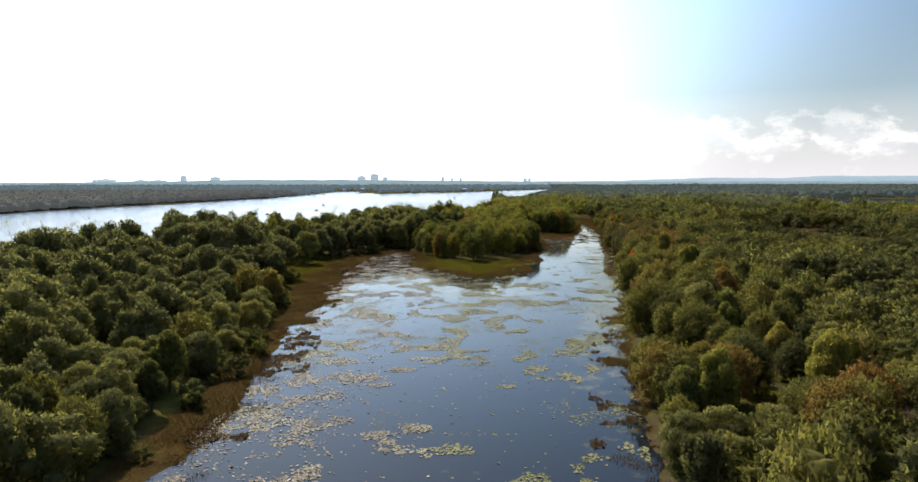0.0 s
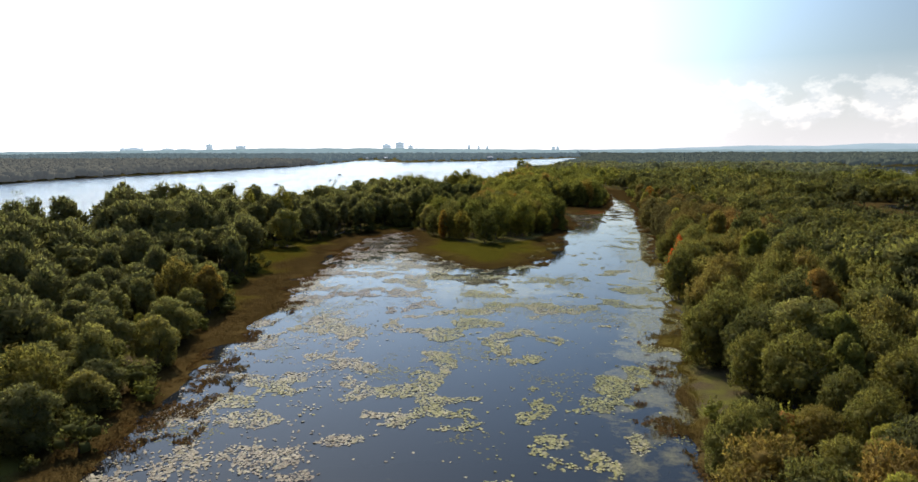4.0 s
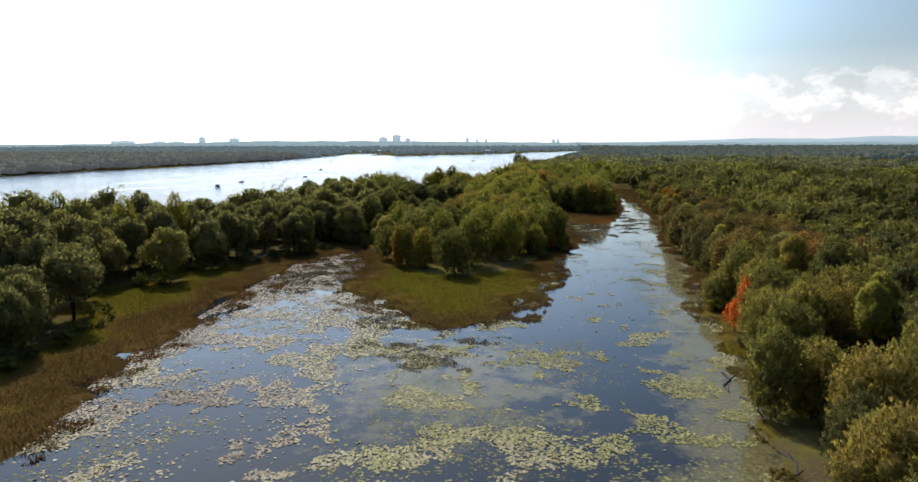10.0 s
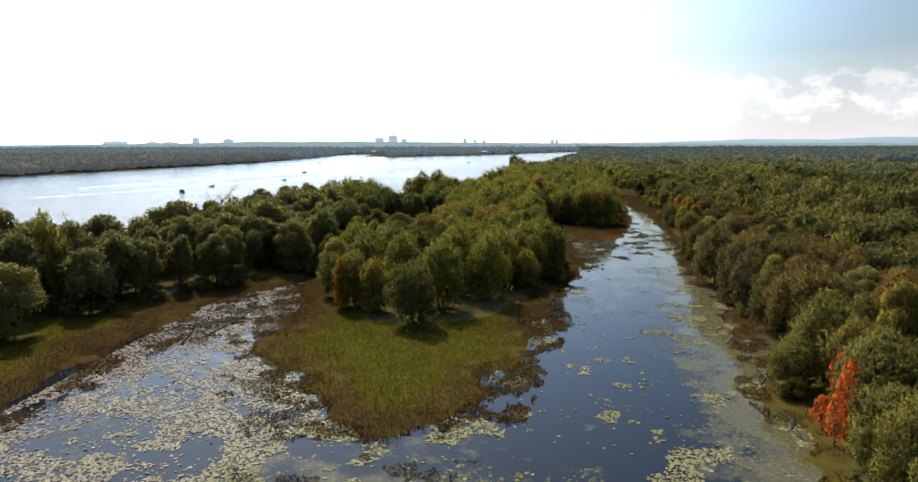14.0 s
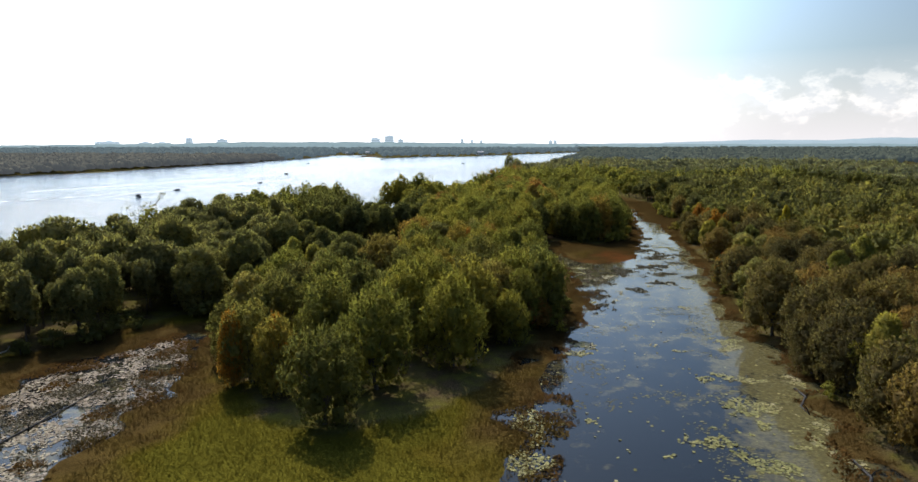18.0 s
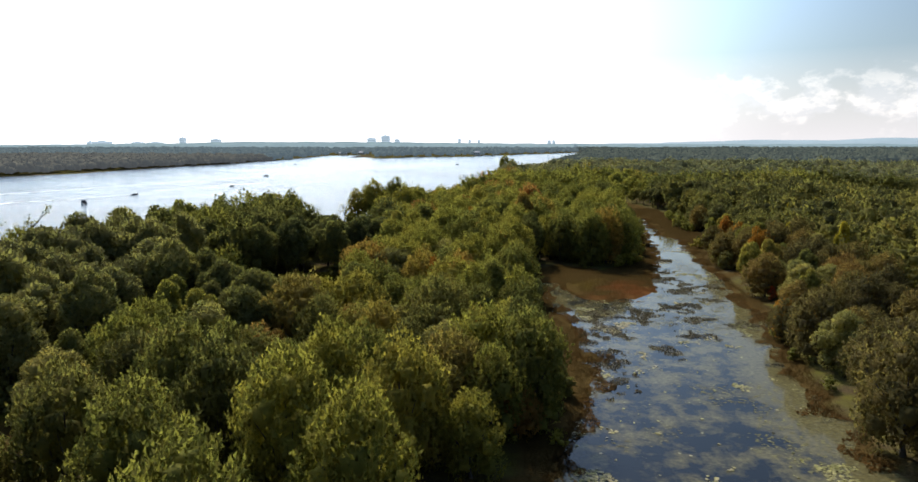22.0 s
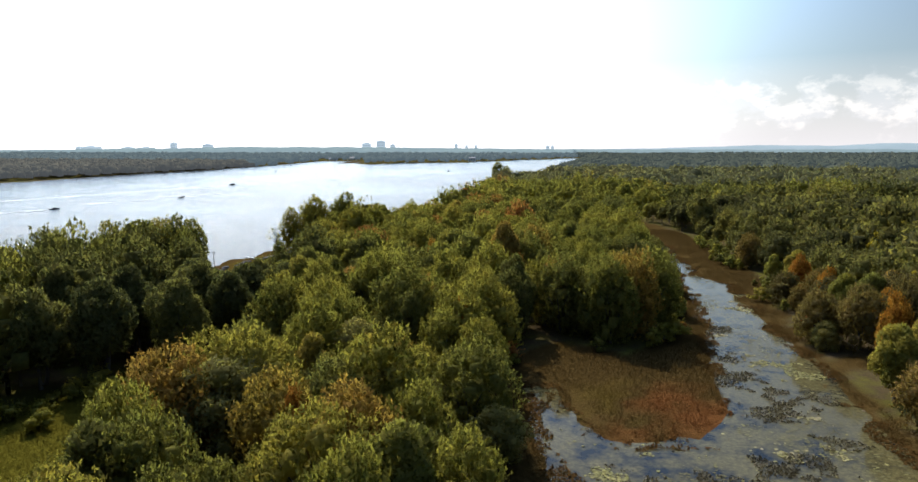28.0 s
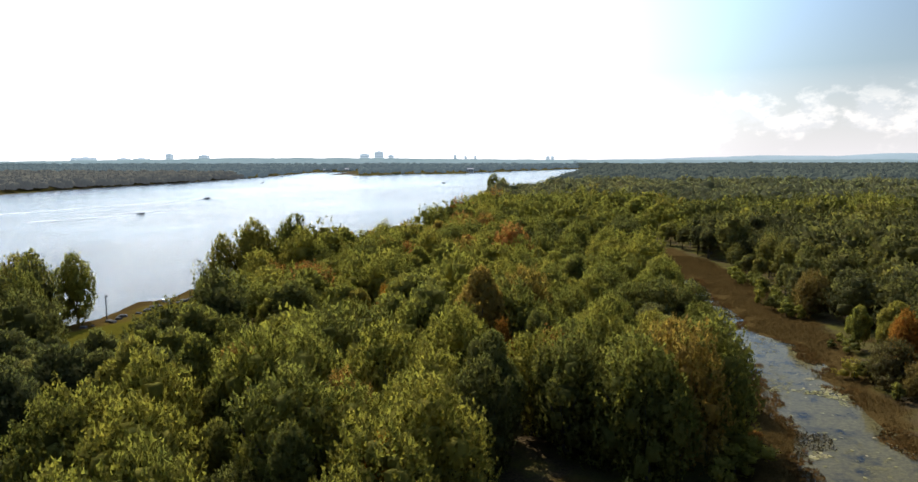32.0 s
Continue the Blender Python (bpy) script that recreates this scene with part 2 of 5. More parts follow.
leaf_red = leaf_material("scarlet_leaves", True, ((0.0, (0.29, 0.048, 0.020)), (1.0, (0.32, 0.085, 0.02))))
leaf_orange = leaf_material("orange_leaves", True, ((0.0, (0.19, 0.085, 0.02)), (1.0, (0.22, 0.115, 0.022))))
leaf_yellow = leaf_material("yellow_leaves", True, ((0.0, (0.24, 0.19, 0.022)), (1.0, (0.21, 0.175, 0.025))))


def bark_material():
    n = Nodes("bark")
    g = n.noise(6.0, 6, 0.7)
    c = n.mix(n.ramp(g, (0.3, 0.0), (0.7, 1.0)), (0.035, 0.028, 0.022), (0.11, 0.095, 0.075))
    s = n.add("BsdfPrincipled", Base_Color=c, Roughness=0.95, Normal=n.bump(g, 0.8, 0.05))
    return n.done(s.outputs[0])


bark = bark_material()


REED_TONES = ((0.0, (0.125, 0.050, 0.016)), (0.2, (0.068, 0.043, 0.014)), (0.4, (0.086, 0.058, 0.014)), (0.6, (0.086, 0.063, 0.013)), (0.8, (0.096, 0.074, 0.010)), (1.0, (0.090, 0.077, 0.010)))


def ground_material():
    n = Nodes("floodplain_soil")
    big, mid, fine = n.noise(0.03, 3), n.noise(0.25, 5), n.noise(3.0, 5)
    grass = n.mix(n.ramp(mid, (0.3, 0.0), (0.7, 1.0)), (0.060, 0.057, 0.016), (0.100, 0.088, 0.020))
    litter = n.mix(n.ramp(fine, (0.3, 0.0), (0.7, 1.0)), (0.040, 0.030, 0.018), (0.10, 0.07, 0.034))
    c = n.mix(n.ramp(n.mix(0.5, big, mid), (0.42, 0.0), (0.56, 1.0)), litter, grass)
    mud = n.mix(n.ramp(fine, (0.35, 0.0), (0.65, 1.0)), (0.045, 0.034, 0.022), (0.11, 0.085, 0.05))
    z = n.add("SeparateXYZ", Vector=n.add("NewGeometry").outputs["Position"]).outputs["Z"]
    c = n.mix(n.ramp(z, (0.02, 0.0), (0.12, 1.0)), mud, c)
    turf = n.ramp(n.attr("tint"), *REED_TONES)
    turf = n.mix(1.0, turf, n.ramp(n.mix(0.5, mid, fine), (0.3, 0.55), (0.7, 1.2)), "MULTIPLY")
    c = n.mix(n.attr("open"), c, turf)
    s = n.add("BsdfPrincipled", Base_Color=c, Roughness=1.0, Specular_IOR_Level=0.0, Normal=n.bump(n.noise(2.0, 6), 0.7, 0.3))
    return n.done(s.outputs[0])


def slough_material():
    """Still brown water; drifts of submerged weed lie just under its surface."""
    n = Nodes("slough_water")
    weed = n.mix(n.ramp(n.noise(1.6, 6, 0.75), (0.36, 0.0), (0.66, 1.0)), (0.054, 0.045, 0.019), (0.155, 0.128, 0.050))
    patch = n.math("ADD", n.noise(0.18, 6, 0.68), n.math("MULTIPLY", n.attr("weed"), 0.36))
    where = n.ramp(patch, (0.64, 0.0), (0.80, 0.85))
    c = n.mix(where, (0.010, 0.012, 0.014), weed)
    ripple = n.noise(2.2, 3, 0.5)
    s = n.add("BsdfPrincipled", Base_Color=c, Roughness=0.06, IOR=1.33, Specular_IOR_Level=0.13, Normal=n.bump(ripple, 0.05, 0.05))
    return n.done(s.outputs[0])


def river_material():
    n = Nodes("river_water")
    wind = n.ramp(n.noise(0.006, 4, 0.6), (0.35, 0.35), (0.65, 1.0))
    chop = n.mix(0.5, n.noise(0.55, 5, 0.7), n.noise(0.12, 3, 0.6))
    s = n.add("BsdfPrincipled", Base_Color=(0.035, 0.05, 0.065, 1), Roughness=0.15, IOR=1.33, Specular_IOR_Level=0.17,
              Normal=n.bump(chop, wind, 1.6))
    return n.done(s.outputs[0])


def stuff_material(name, stops, rough=0.75, through_light=0.25, gloss=0.25, turf=False, spread=0.25):
    """Pads, reeds and weeds, tinted by clump and by single blade."""
    n = Nodes(name)
    c = n.ramp(n.attr("tint"), *stops)
    one = n.add("NewGeometry").outputs["Random Per Island"]
    c = n.mix(1.0, c, n.ramp(one, (0.0, (1 - spread,) * 3), (1.0, (1 + spread * 0.9, 1 + spread * 0.8, 1 + spread * 0.6))), "MULTIPLY")
    s = n.add("BsdfPrincipled", Base_Color=c, Roughness=rough, Specular_IOR_Level=gloss)
    tr = n.add("BsdfTranslucent", Color=c)
    if turf:
        up = n.add("CombineXYZ", X=0.0, Y=0.0, Z=1.0).outputs[0]
        n.put(s.inputs["Normal"], up)
    m = n.add("MixShader", Fac=through_light)
    n.put(m.inputs[1], s.outputs[0]), n.put(m.inputs[2], tr.outputs[0])
    return n.done(m.outputs[0])


def haze_glow_material(name, dark, light, glow, strength, scale):
    """Distant land; the haze of the air before it is added as a glow."""
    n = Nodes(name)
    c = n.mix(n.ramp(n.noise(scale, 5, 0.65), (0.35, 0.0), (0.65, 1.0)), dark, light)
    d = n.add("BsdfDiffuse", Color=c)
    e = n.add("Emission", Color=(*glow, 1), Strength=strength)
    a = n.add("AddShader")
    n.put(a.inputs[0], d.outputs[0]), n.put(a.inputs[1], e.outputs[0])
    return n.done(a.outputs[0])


hazy_leaf = haze_glow_material("hazy_leaves", (0.040, 0.052, 0.042), (0.075, 0.082, 0.06), (0.34, 0.46, 0.55), 0.20, 0.05)
soil = ground_material()
slough_mat, river_mat = slough_material(), river_material()
pad_mat = stuff_material("lily_pads", ((0.0, (0.15, 0.145, 0.040)), (0.4, (0.23, 0.205, 0.070)), (0.75, (0.29, 0.24, 0.150)), (1.0, (0.17, 0.125, 0.080))), 0.6, 0.1, 0.15, False, 0.4)
reed_mat = stuff_material("reeds", REED_TONES, 1.0, 0.2, 0.0, True, 0.12)
film_mat = stuff_material("fine_weed", ((0.0, (0.080, 0.070, 0.032)), (1.0, (0.175, 0.158, 0.050))), 0.8, 0.0, 0.1)
weed_mat = stuff_material("pickerelweed", ((0.0, (0.080, 0.066, 0.034)), (1.0, (0.150, 0.118, 0.058))), 0.7, 0.2)


# ---- plan, in metres: x to the right of the flight's first heading, y along it ----
SLOUGH = [(-40, -260), (-40, 60), (-41, 100), (-41, 135), (-45, 178), (-46, 215), (-50, 248), (-48, 290), (-47, 330), (-41, 352),
          (-31, 360), (-23, 342), (-19, 305), (-9, 288), (0, 273), (9, 267), (20, 275), (27, 302), (36, 335), (45, 363),
          (51, 388), (54, 412), (51, 440), (50, 467), (55, 467), (57, 453), (61, 446), (73, 446), (79, 456), (81, 468), (85, 480), (89, 494), (93, 513), (97, 533), (103, 563), (108, 600), (113, 626),
          (119, 622), (114, 594), (109, 560), (115, 545), (109, 527), (107, 505), (105, 480), (102, 465), (98, 440), (90, 405), (86, 380), (81, 341), (73, 300),
          (66, 264), (58, 228), (53, 205), (45, 175), (35, 128), (26, 84), (18, 40), (10, -260)]
BANK = [(-175, -400), (-172, 0), (-165, 150), (-150, 260), (-121, 330), (-96, 395), (-78, 460), (-56, 530), (-46, 560), (-38, 595),
        (-16, 640), (6, 690), (22, 740), (36, 811), (44, 900), (49, 1000), (56, 1060), (72, 1090), (100, 1125), (124, 1220), (165, 1450),
        (222, 1700), (272, 1910), (384, 2450)]
FAR_BANK = [(384, 2760), (140, 2360), (13, 2110), (-240, 1870), (-300, 2260), (-420, 2200), (-410, 1800), (-432, 1400),
            (-470, 1110), (-520, 950), (-556, 800), (-560, 400), (-560, -400)]
RIVER = BANK + FAR_BANK
PONDS = [(279, 485, 14, 34), (224, 372, 12, 24), (229, 494, 6, 13), (800, 1180, 230, 235), (1250, 1450, 260, 150)]   # centre, half-widths
TREES_PENINSULA = [(-26, 372), (-20, 352), (-9, 333), (-2, 319), (10, 314), (22, 323), (33, 344), (41, 372), (46, 400), (45, 436), (47, 476),
                   (57, 486), (70, 479), (80, 490), (89, 530), (98, 578), (103, 640), (116, 700), (120, 1120), (420, 3000), (392, 2450), (280, 1910), (230, 1700),
                   (173, 1450), (132, 1220), (106, 1128), (74, 1096), (58, 1066), (55, 1000), (50, 900), (42, 811), (28, 740), (12, 690), (-8, 645), (-26, 606), (-24, 590),
                   (-13, 572), (-14, 552), (-26, 540), (-48, 538),
                   (-72, 470), (-60, 455), (-30, 440), (-14, 470), (8, 492), (2, 462), (-8, 432), (-28, 392)]
TREES_LEFT = [(-165, -80), (-46, -80), (-47, 100), (-53, 165), (-57, 205), (-64, 232), (-70, 262), (-72, 290), (-65, 322), (-57, 345), (-46, 364),
              (-29, 384), (-16, 440), (-26, 444), (-58, 462), (-74, 462), (-91, 398), (-115, 332), (-143, 262), (-158, 150)]
RIGHT_EDGE = [(20, -80), (27, 84), (35, 128), (45, 175), (53, 205), (60, 228), (69, 264), (76, 300), (82, 341), (87, 380), (92, 405), (100, 440),
              (105, 480), (114, 520), (126, 560), (131, 610), (131, 660), (126, 705), (122, 1120), (420, 3000)]
TREES_RIGHT = RIGHT_EDGE + [(2600, 3000), (1400, 1000), (600, 300), (300, -80)]
LANDING = [(-46, 550), (-40, 604), (-25, 602), (-12, 578), (-7, 540), (-14, 516), (-27, 526)]
CLEARING = [(-14, 424), (-13, 438), (-6, 458)]


def segments_distance(p, poly, closed=True):
    a = np.array(poly, float)
    b = np.roll(a, -1, 0) if closed else a[1:]
    a = a if closed else a[:-1]
    best = np.full(len(p), 1e12)
    for s, e in zip(a, b):
        d = e - s
        k = np.clip(((p - s) @ d) / (d @ d), 0, 1)
        best = np.minimum(best, ((p - s - k[:, None] * d) ** 2).sum(1))
    return np.sqrt(best)


def inside(p, poly):
    a = np.array(poly, float)
    b = np.roll(a, -1, 0)
    hit = np.zeros(len(p), bool)
    for (x0, y0), (x1, y1) in zip(a, b):
        if y0 == y1:
            continue
        cross = ((y0 > p[:, 1]) != (y1 > p[:, 1])) & (p[:, 0] < (x1 - x0) * (p[:, 1] - y0) / (y1 - y0) + x0)
        hit ^= cross
    return hit


def depth_in(p, poly):
    """Metres inside a polygon; negative outside."""
    d = segments_distance(p, poly)
    return np.where(inside(p, poly), d, -d)


def value_noise(p, size, seed=0, octaves=4):
    """Smooth noise on the plan, about 0 to 1."""
    total, weight, amount = np.zeros(len(p)), 0.0, 1.0
    for o in range(octaves):
        q = p / (size / 2 ** o) + 37.3 * (seed + o)
        i = np.floor(q).astype(np.int64)
        f = q - i
        f = f * f * (3 - 2 * f)

        def lattice(dx, dy):
            h = (i[:, 0] + dx) * 374761393 + (i[:, 1] + dy) * 668265263 + (seed * 31 + o) * 974711
            h = (h ^ (h >> 13)) * 1274126177
            return ((h ^ (h >> 16)) & 0xFFFF) / 65535.0

        v = (lattice(0, 0) * (1 - f[:, 0]) + lattice(1, 0) * f[:, 0]) * (1 - f[:, 1]) + (lattice(0, 1) * (1 - f[:, 0]) + lattice(1, 1) * f[:, 0]) * f[:, 1]
        total += amount * v
        weight += amount
        amount *= 0.55
    return total / weight


def water_depth(p):
    """How far inside open water a place lies; ragged shores."""
    d = np.maximum(depth_in(p, SLOUGH), depth_in(p, RIVER))
    for cx, cy, rx, ry in PONDS:
        q = np.sqrt(((p[:, 0] - cx) / rx) ** 2 + ((p[:, 1] - cy) / ry) ** 2)
        d = np.maximum(d, (1 - q) * min(rx, ry))
    calm = 1 - 0.5 * np.clip((p[:, 1] - 405) / 30, 0, 1) * (p[:, 0] > 40) * (p[:, 0] < 130)
    return d + ((value_noise(p, 7.0, 3, 2) - 0.5) * 11.0 + (value_noise(p, 24.0, 4, 2) - 0.5) * 7.0) * calm


def ground_height(p):
    d = water_depth(p)
    rough = (value_noise(p, 14.0, 5) - 0.5)
    land = 0.10 + 0.055 * np.clip(-d, 0, 14) + rough * 0.35
    bed = -0.13 * np.clip(d, 0, 9)
    z = np.where(d > 0, bed, np.minimum(land, -d * 0.16 + 0.0))
    far = np.clip((np.hypot(p[:, 0], p[:, 1]) - 900) / 3000, 0, 1)
    return z + np.where(d < 0, far * 6.0 * np.clip(-d / 60, 0, 1), 0)


def marsh_tint(p):
    """Russet at the water's edge and up the channel, green further in."""
    d = water_depth(p)
    v = np.clip((-d - 6) / 9, 0, 1) * 1.1 + (value_noise(p, 8, 41) - 0.5) * 0.9 + 0.05
    v = v - (p[:, 0] > 40) * np.interp(p[:, 1], [120, 250, 310, 380, 430], [-0.6, -0.5, 0.15, 0.6, 1.15]) + 0.12 + 0.75 * np.exp(-((p[:, 0] - 10) / 24) ** 2 - ((p[:, 1] - 306) / 27) ** 2)
    v = v - np.interp(p[:, 1], [215, 300], [0.5, 0.25]) * (p[:, 0] < -38)
    bed = np.clip(1.5 - 1.2 * np.hypot((p[:, 0] - 70) / 15, (p[:, 1] - 455) / 12), 0, 1)
    rust = np.clip((value_noise(p, 5, 42) - 0.42) * 0.8 + np.clip((66 - p[:, 0] + p[:, 1] - 458) / 30, 0, 0.6), 0, 1)
    return np.clip(np.maximum(v, 0.2) * (1 - bed) + rust * bed, 0, 1)


# ---- mesh helpers ----
def quads_mesh(name, verts, quads, materials, mats=None, tint=None, smooth=False, facing=None):
    me = bpy.data.meshes.new(name)
    verts, quads = np.asarray(verts, np.float32), np.asarray(quads, np.int32)
    me.vertices.add(len(verts))
    me.vertices.foreach_set("co", verts.ravel())
    k = quads.shape[1]
    me.loops.add(quads.size)
    me.loops.foreach_set("vertex_index", quads.ravel())
    me.polygons.add(len(quads))
    me.polygons.foreach_set("loop_start", np.arange(0, quads.size, k, dtype=np.int32))
    for m in materials:
        me.materials.append(m)
    if mats is not None:
        me.polygons.foreach_set("material_index", np.asarray(mats, np.int32))
    if tint is not None:
        a = me.attributes.new("tint", "FLOAT", "POINT")
        a.data.foreach_set("value", np.asarray(tint, np.float32))
    if facing is not None:
        # leaves shade with the bough that they grow on
        a = me.attributes.new("custom_normal", "FLOAT_VECTOR", "POINT")
        a.data.foreach_set("vector", np.asarray(facing, np.float32).ravel())
    me.polygons.foreach_set("use_smooth", np.full(len(quads), smooth or facing is not None))
    me.update(calc_edges=True)
    return me


def part(name, bm, material, parent, label=""):
    me = bpy.data.meshes.new(name)
    bm.to_mesh(me)
    bm.free()
    me.materials.append(material)
    ob = new(name, me)
    ob.parent = parent
    return tagged(ob, label)


def thing(name, m, label, category, group=""):
    e = new(name)
    e.empty_display_size = 0.5
    e.matrix_world = m
    return tagged(e, label, category, group)


def box(bm, x0, x1, y0, y1, z0, z1, bevel=0.0):
    got = bmesh.ops.create_cube(bm, size=1, matrix=Matrix.Translation(((x0 + x1) / 2, (y0 + y1) / 2, (z0 + z1) / 2)) @ Matrix.Diagonal((x1 - x0, y1 - y0, z1 - z0, 1)))
    if bevel:
        edges = {e for v in got["verts"] for e in v.link_edges}
        bmesh.ops.bevel(bm, geom=list(edges), offset=bevel, segments=2, affect="EDGES", profile=0.6)
    return bm


def limb_quads(points, radii, sides=6):
    """A tapered tube along points: vertices and quads."""
    pts = np.array(points, float)
    vs, qs = [], []
    for i, p in enumerate(pts):
        d = pts[min(i + 1, len(pts) - 1)] - pts[max(i - 1, 0)]
        d /= np.linalg.norm(d)
        u = np.cross(d, (0.31, 0.95, 0.1))
        u /= np.linalg.norm(u)
        w = np.cross(d, u)
        for s in range(sides):
            a = 2 * math.pi * s / sides
            vs.append(p + radii[i] * (math.cos(a) * u + math.sin(a) * w))
    for i in range(len(pts) - 1):
        for s in range(sides):
            t = (s + 1) % sides
            qs.append((i * sides + s, i * sides + t, (i + 1) * sides + t, (i + 1) * sides + s))
    return np.array(vs), np.array(qs)


def join(pieces):
    vs, qs, n = [], [], 0
    for v, q in pieces:
        v, q = triangles(v, q)
        vs.append(v)
        qs.append(q + n)
        n += len(v)
    return np.concatenate(vs), np.concatenate(qs)


CUBE = np.array([(-1, -1, -1), (1, -1, -1), (1, 1, -1), (-1, 1, -1), (-1, -1, 1), (1, -1, 1), (1, 1, 1), (-1, 1, 1)], float)
CUBE_Q = np.array([(0, 3, 2, 1), (4, 5, 6, 7), (0, 1, 5, 4), (1, 2, 6, 5), (2, 3, 7, 6), (3, 0, 4, 7)])


def blob(centre, r, rng):
    """A rough lump of inner foliage."""
    v, q = CUBE.copy(), CUBE_Q
    mid = {}
    vs, qs = [tuple(a) for a in v], []

    def m(*k):
        key = tuple(sorted(k))
        if key not in mid:
            mid[key] = len(vs)
            vs.append(tuple(np.mean([v[a] for a in key], 0)))
        return mid[key]

    for a, b, c, d in q:
        ab, bc, cd, da, o = m(a, b), m(b, c), m(c, d), m(d, a), m(a, b, c, d)
        qs += [(a, ab, o, da), (ab, b, bc, o), (o, bc, c, cd), (da, o, cd, d)]
    vs = np.array(vs)
    vs = vs / np.linalg.norm(vs, axis=1)[:, None] * (1 + rng.normal(0, 0.10, (len(vs), 1)))
    qs = np.array(qs)
    qs = qs[vs[qs].mean(1)[:, 2] > -0.45]
    return vs * r + centre, qs


def lump(centre, r, rng):
    """A coarse lump of inner foliage."""
    v = CUBE / math.sqrt(3) * (1.08 + rng.normal(0, 0.12, (8, 1)))
    a = rng.uniform(0, 1.5)
    v = np.column_stack([v[:, 0] * math.cos(a) - v[:, 1] * math.sin(a), v[:, 0] * math.sin(a) + v[:, 1] * math.cos(a), v[:, 2]])
    return v * r + centre, CUBE_Q


def sprays(at, out, size, rng, up=0.65, wide=0.5, loose=0.45):
    """Leafy twig ends: slim wedges that point up and outwards."""
    n = len(at)
    axis = out * 0.55 + np.array((0, 0, up)) + rng.normal(0, loose, (n, 3))
    axis /= np.linalg.norm(axis, axis=1)[:, None]
    side = np.cross(axis, out + rng.normal(0, 0.5, (n, 3)))
    side /= np.linalg.norm(side, axis=1)[:, None] + 1e-6
    s = size * rng.uniform(0.6, 1.35, (n, 1))
    w = s * wide * rng.uniform(0.6, 1.2, (n, 1))
    root = at - axis * s * 0.5
    v = np.stack([root + side * w * 0.5, at + axis * s * 0.5 + out * s * 0.1, root - side * w * 0.5], 1).reshape(-1, 3)
    return v, np.arange(3 * n).reshape(n, 3)


def triangles(v, q):
    """The same surface in triangles."""
    return (v, q) if q.shape[1] == 3 else (v, np.concatenate([q[:, :3], q[:, (0, 2, 3)]]))


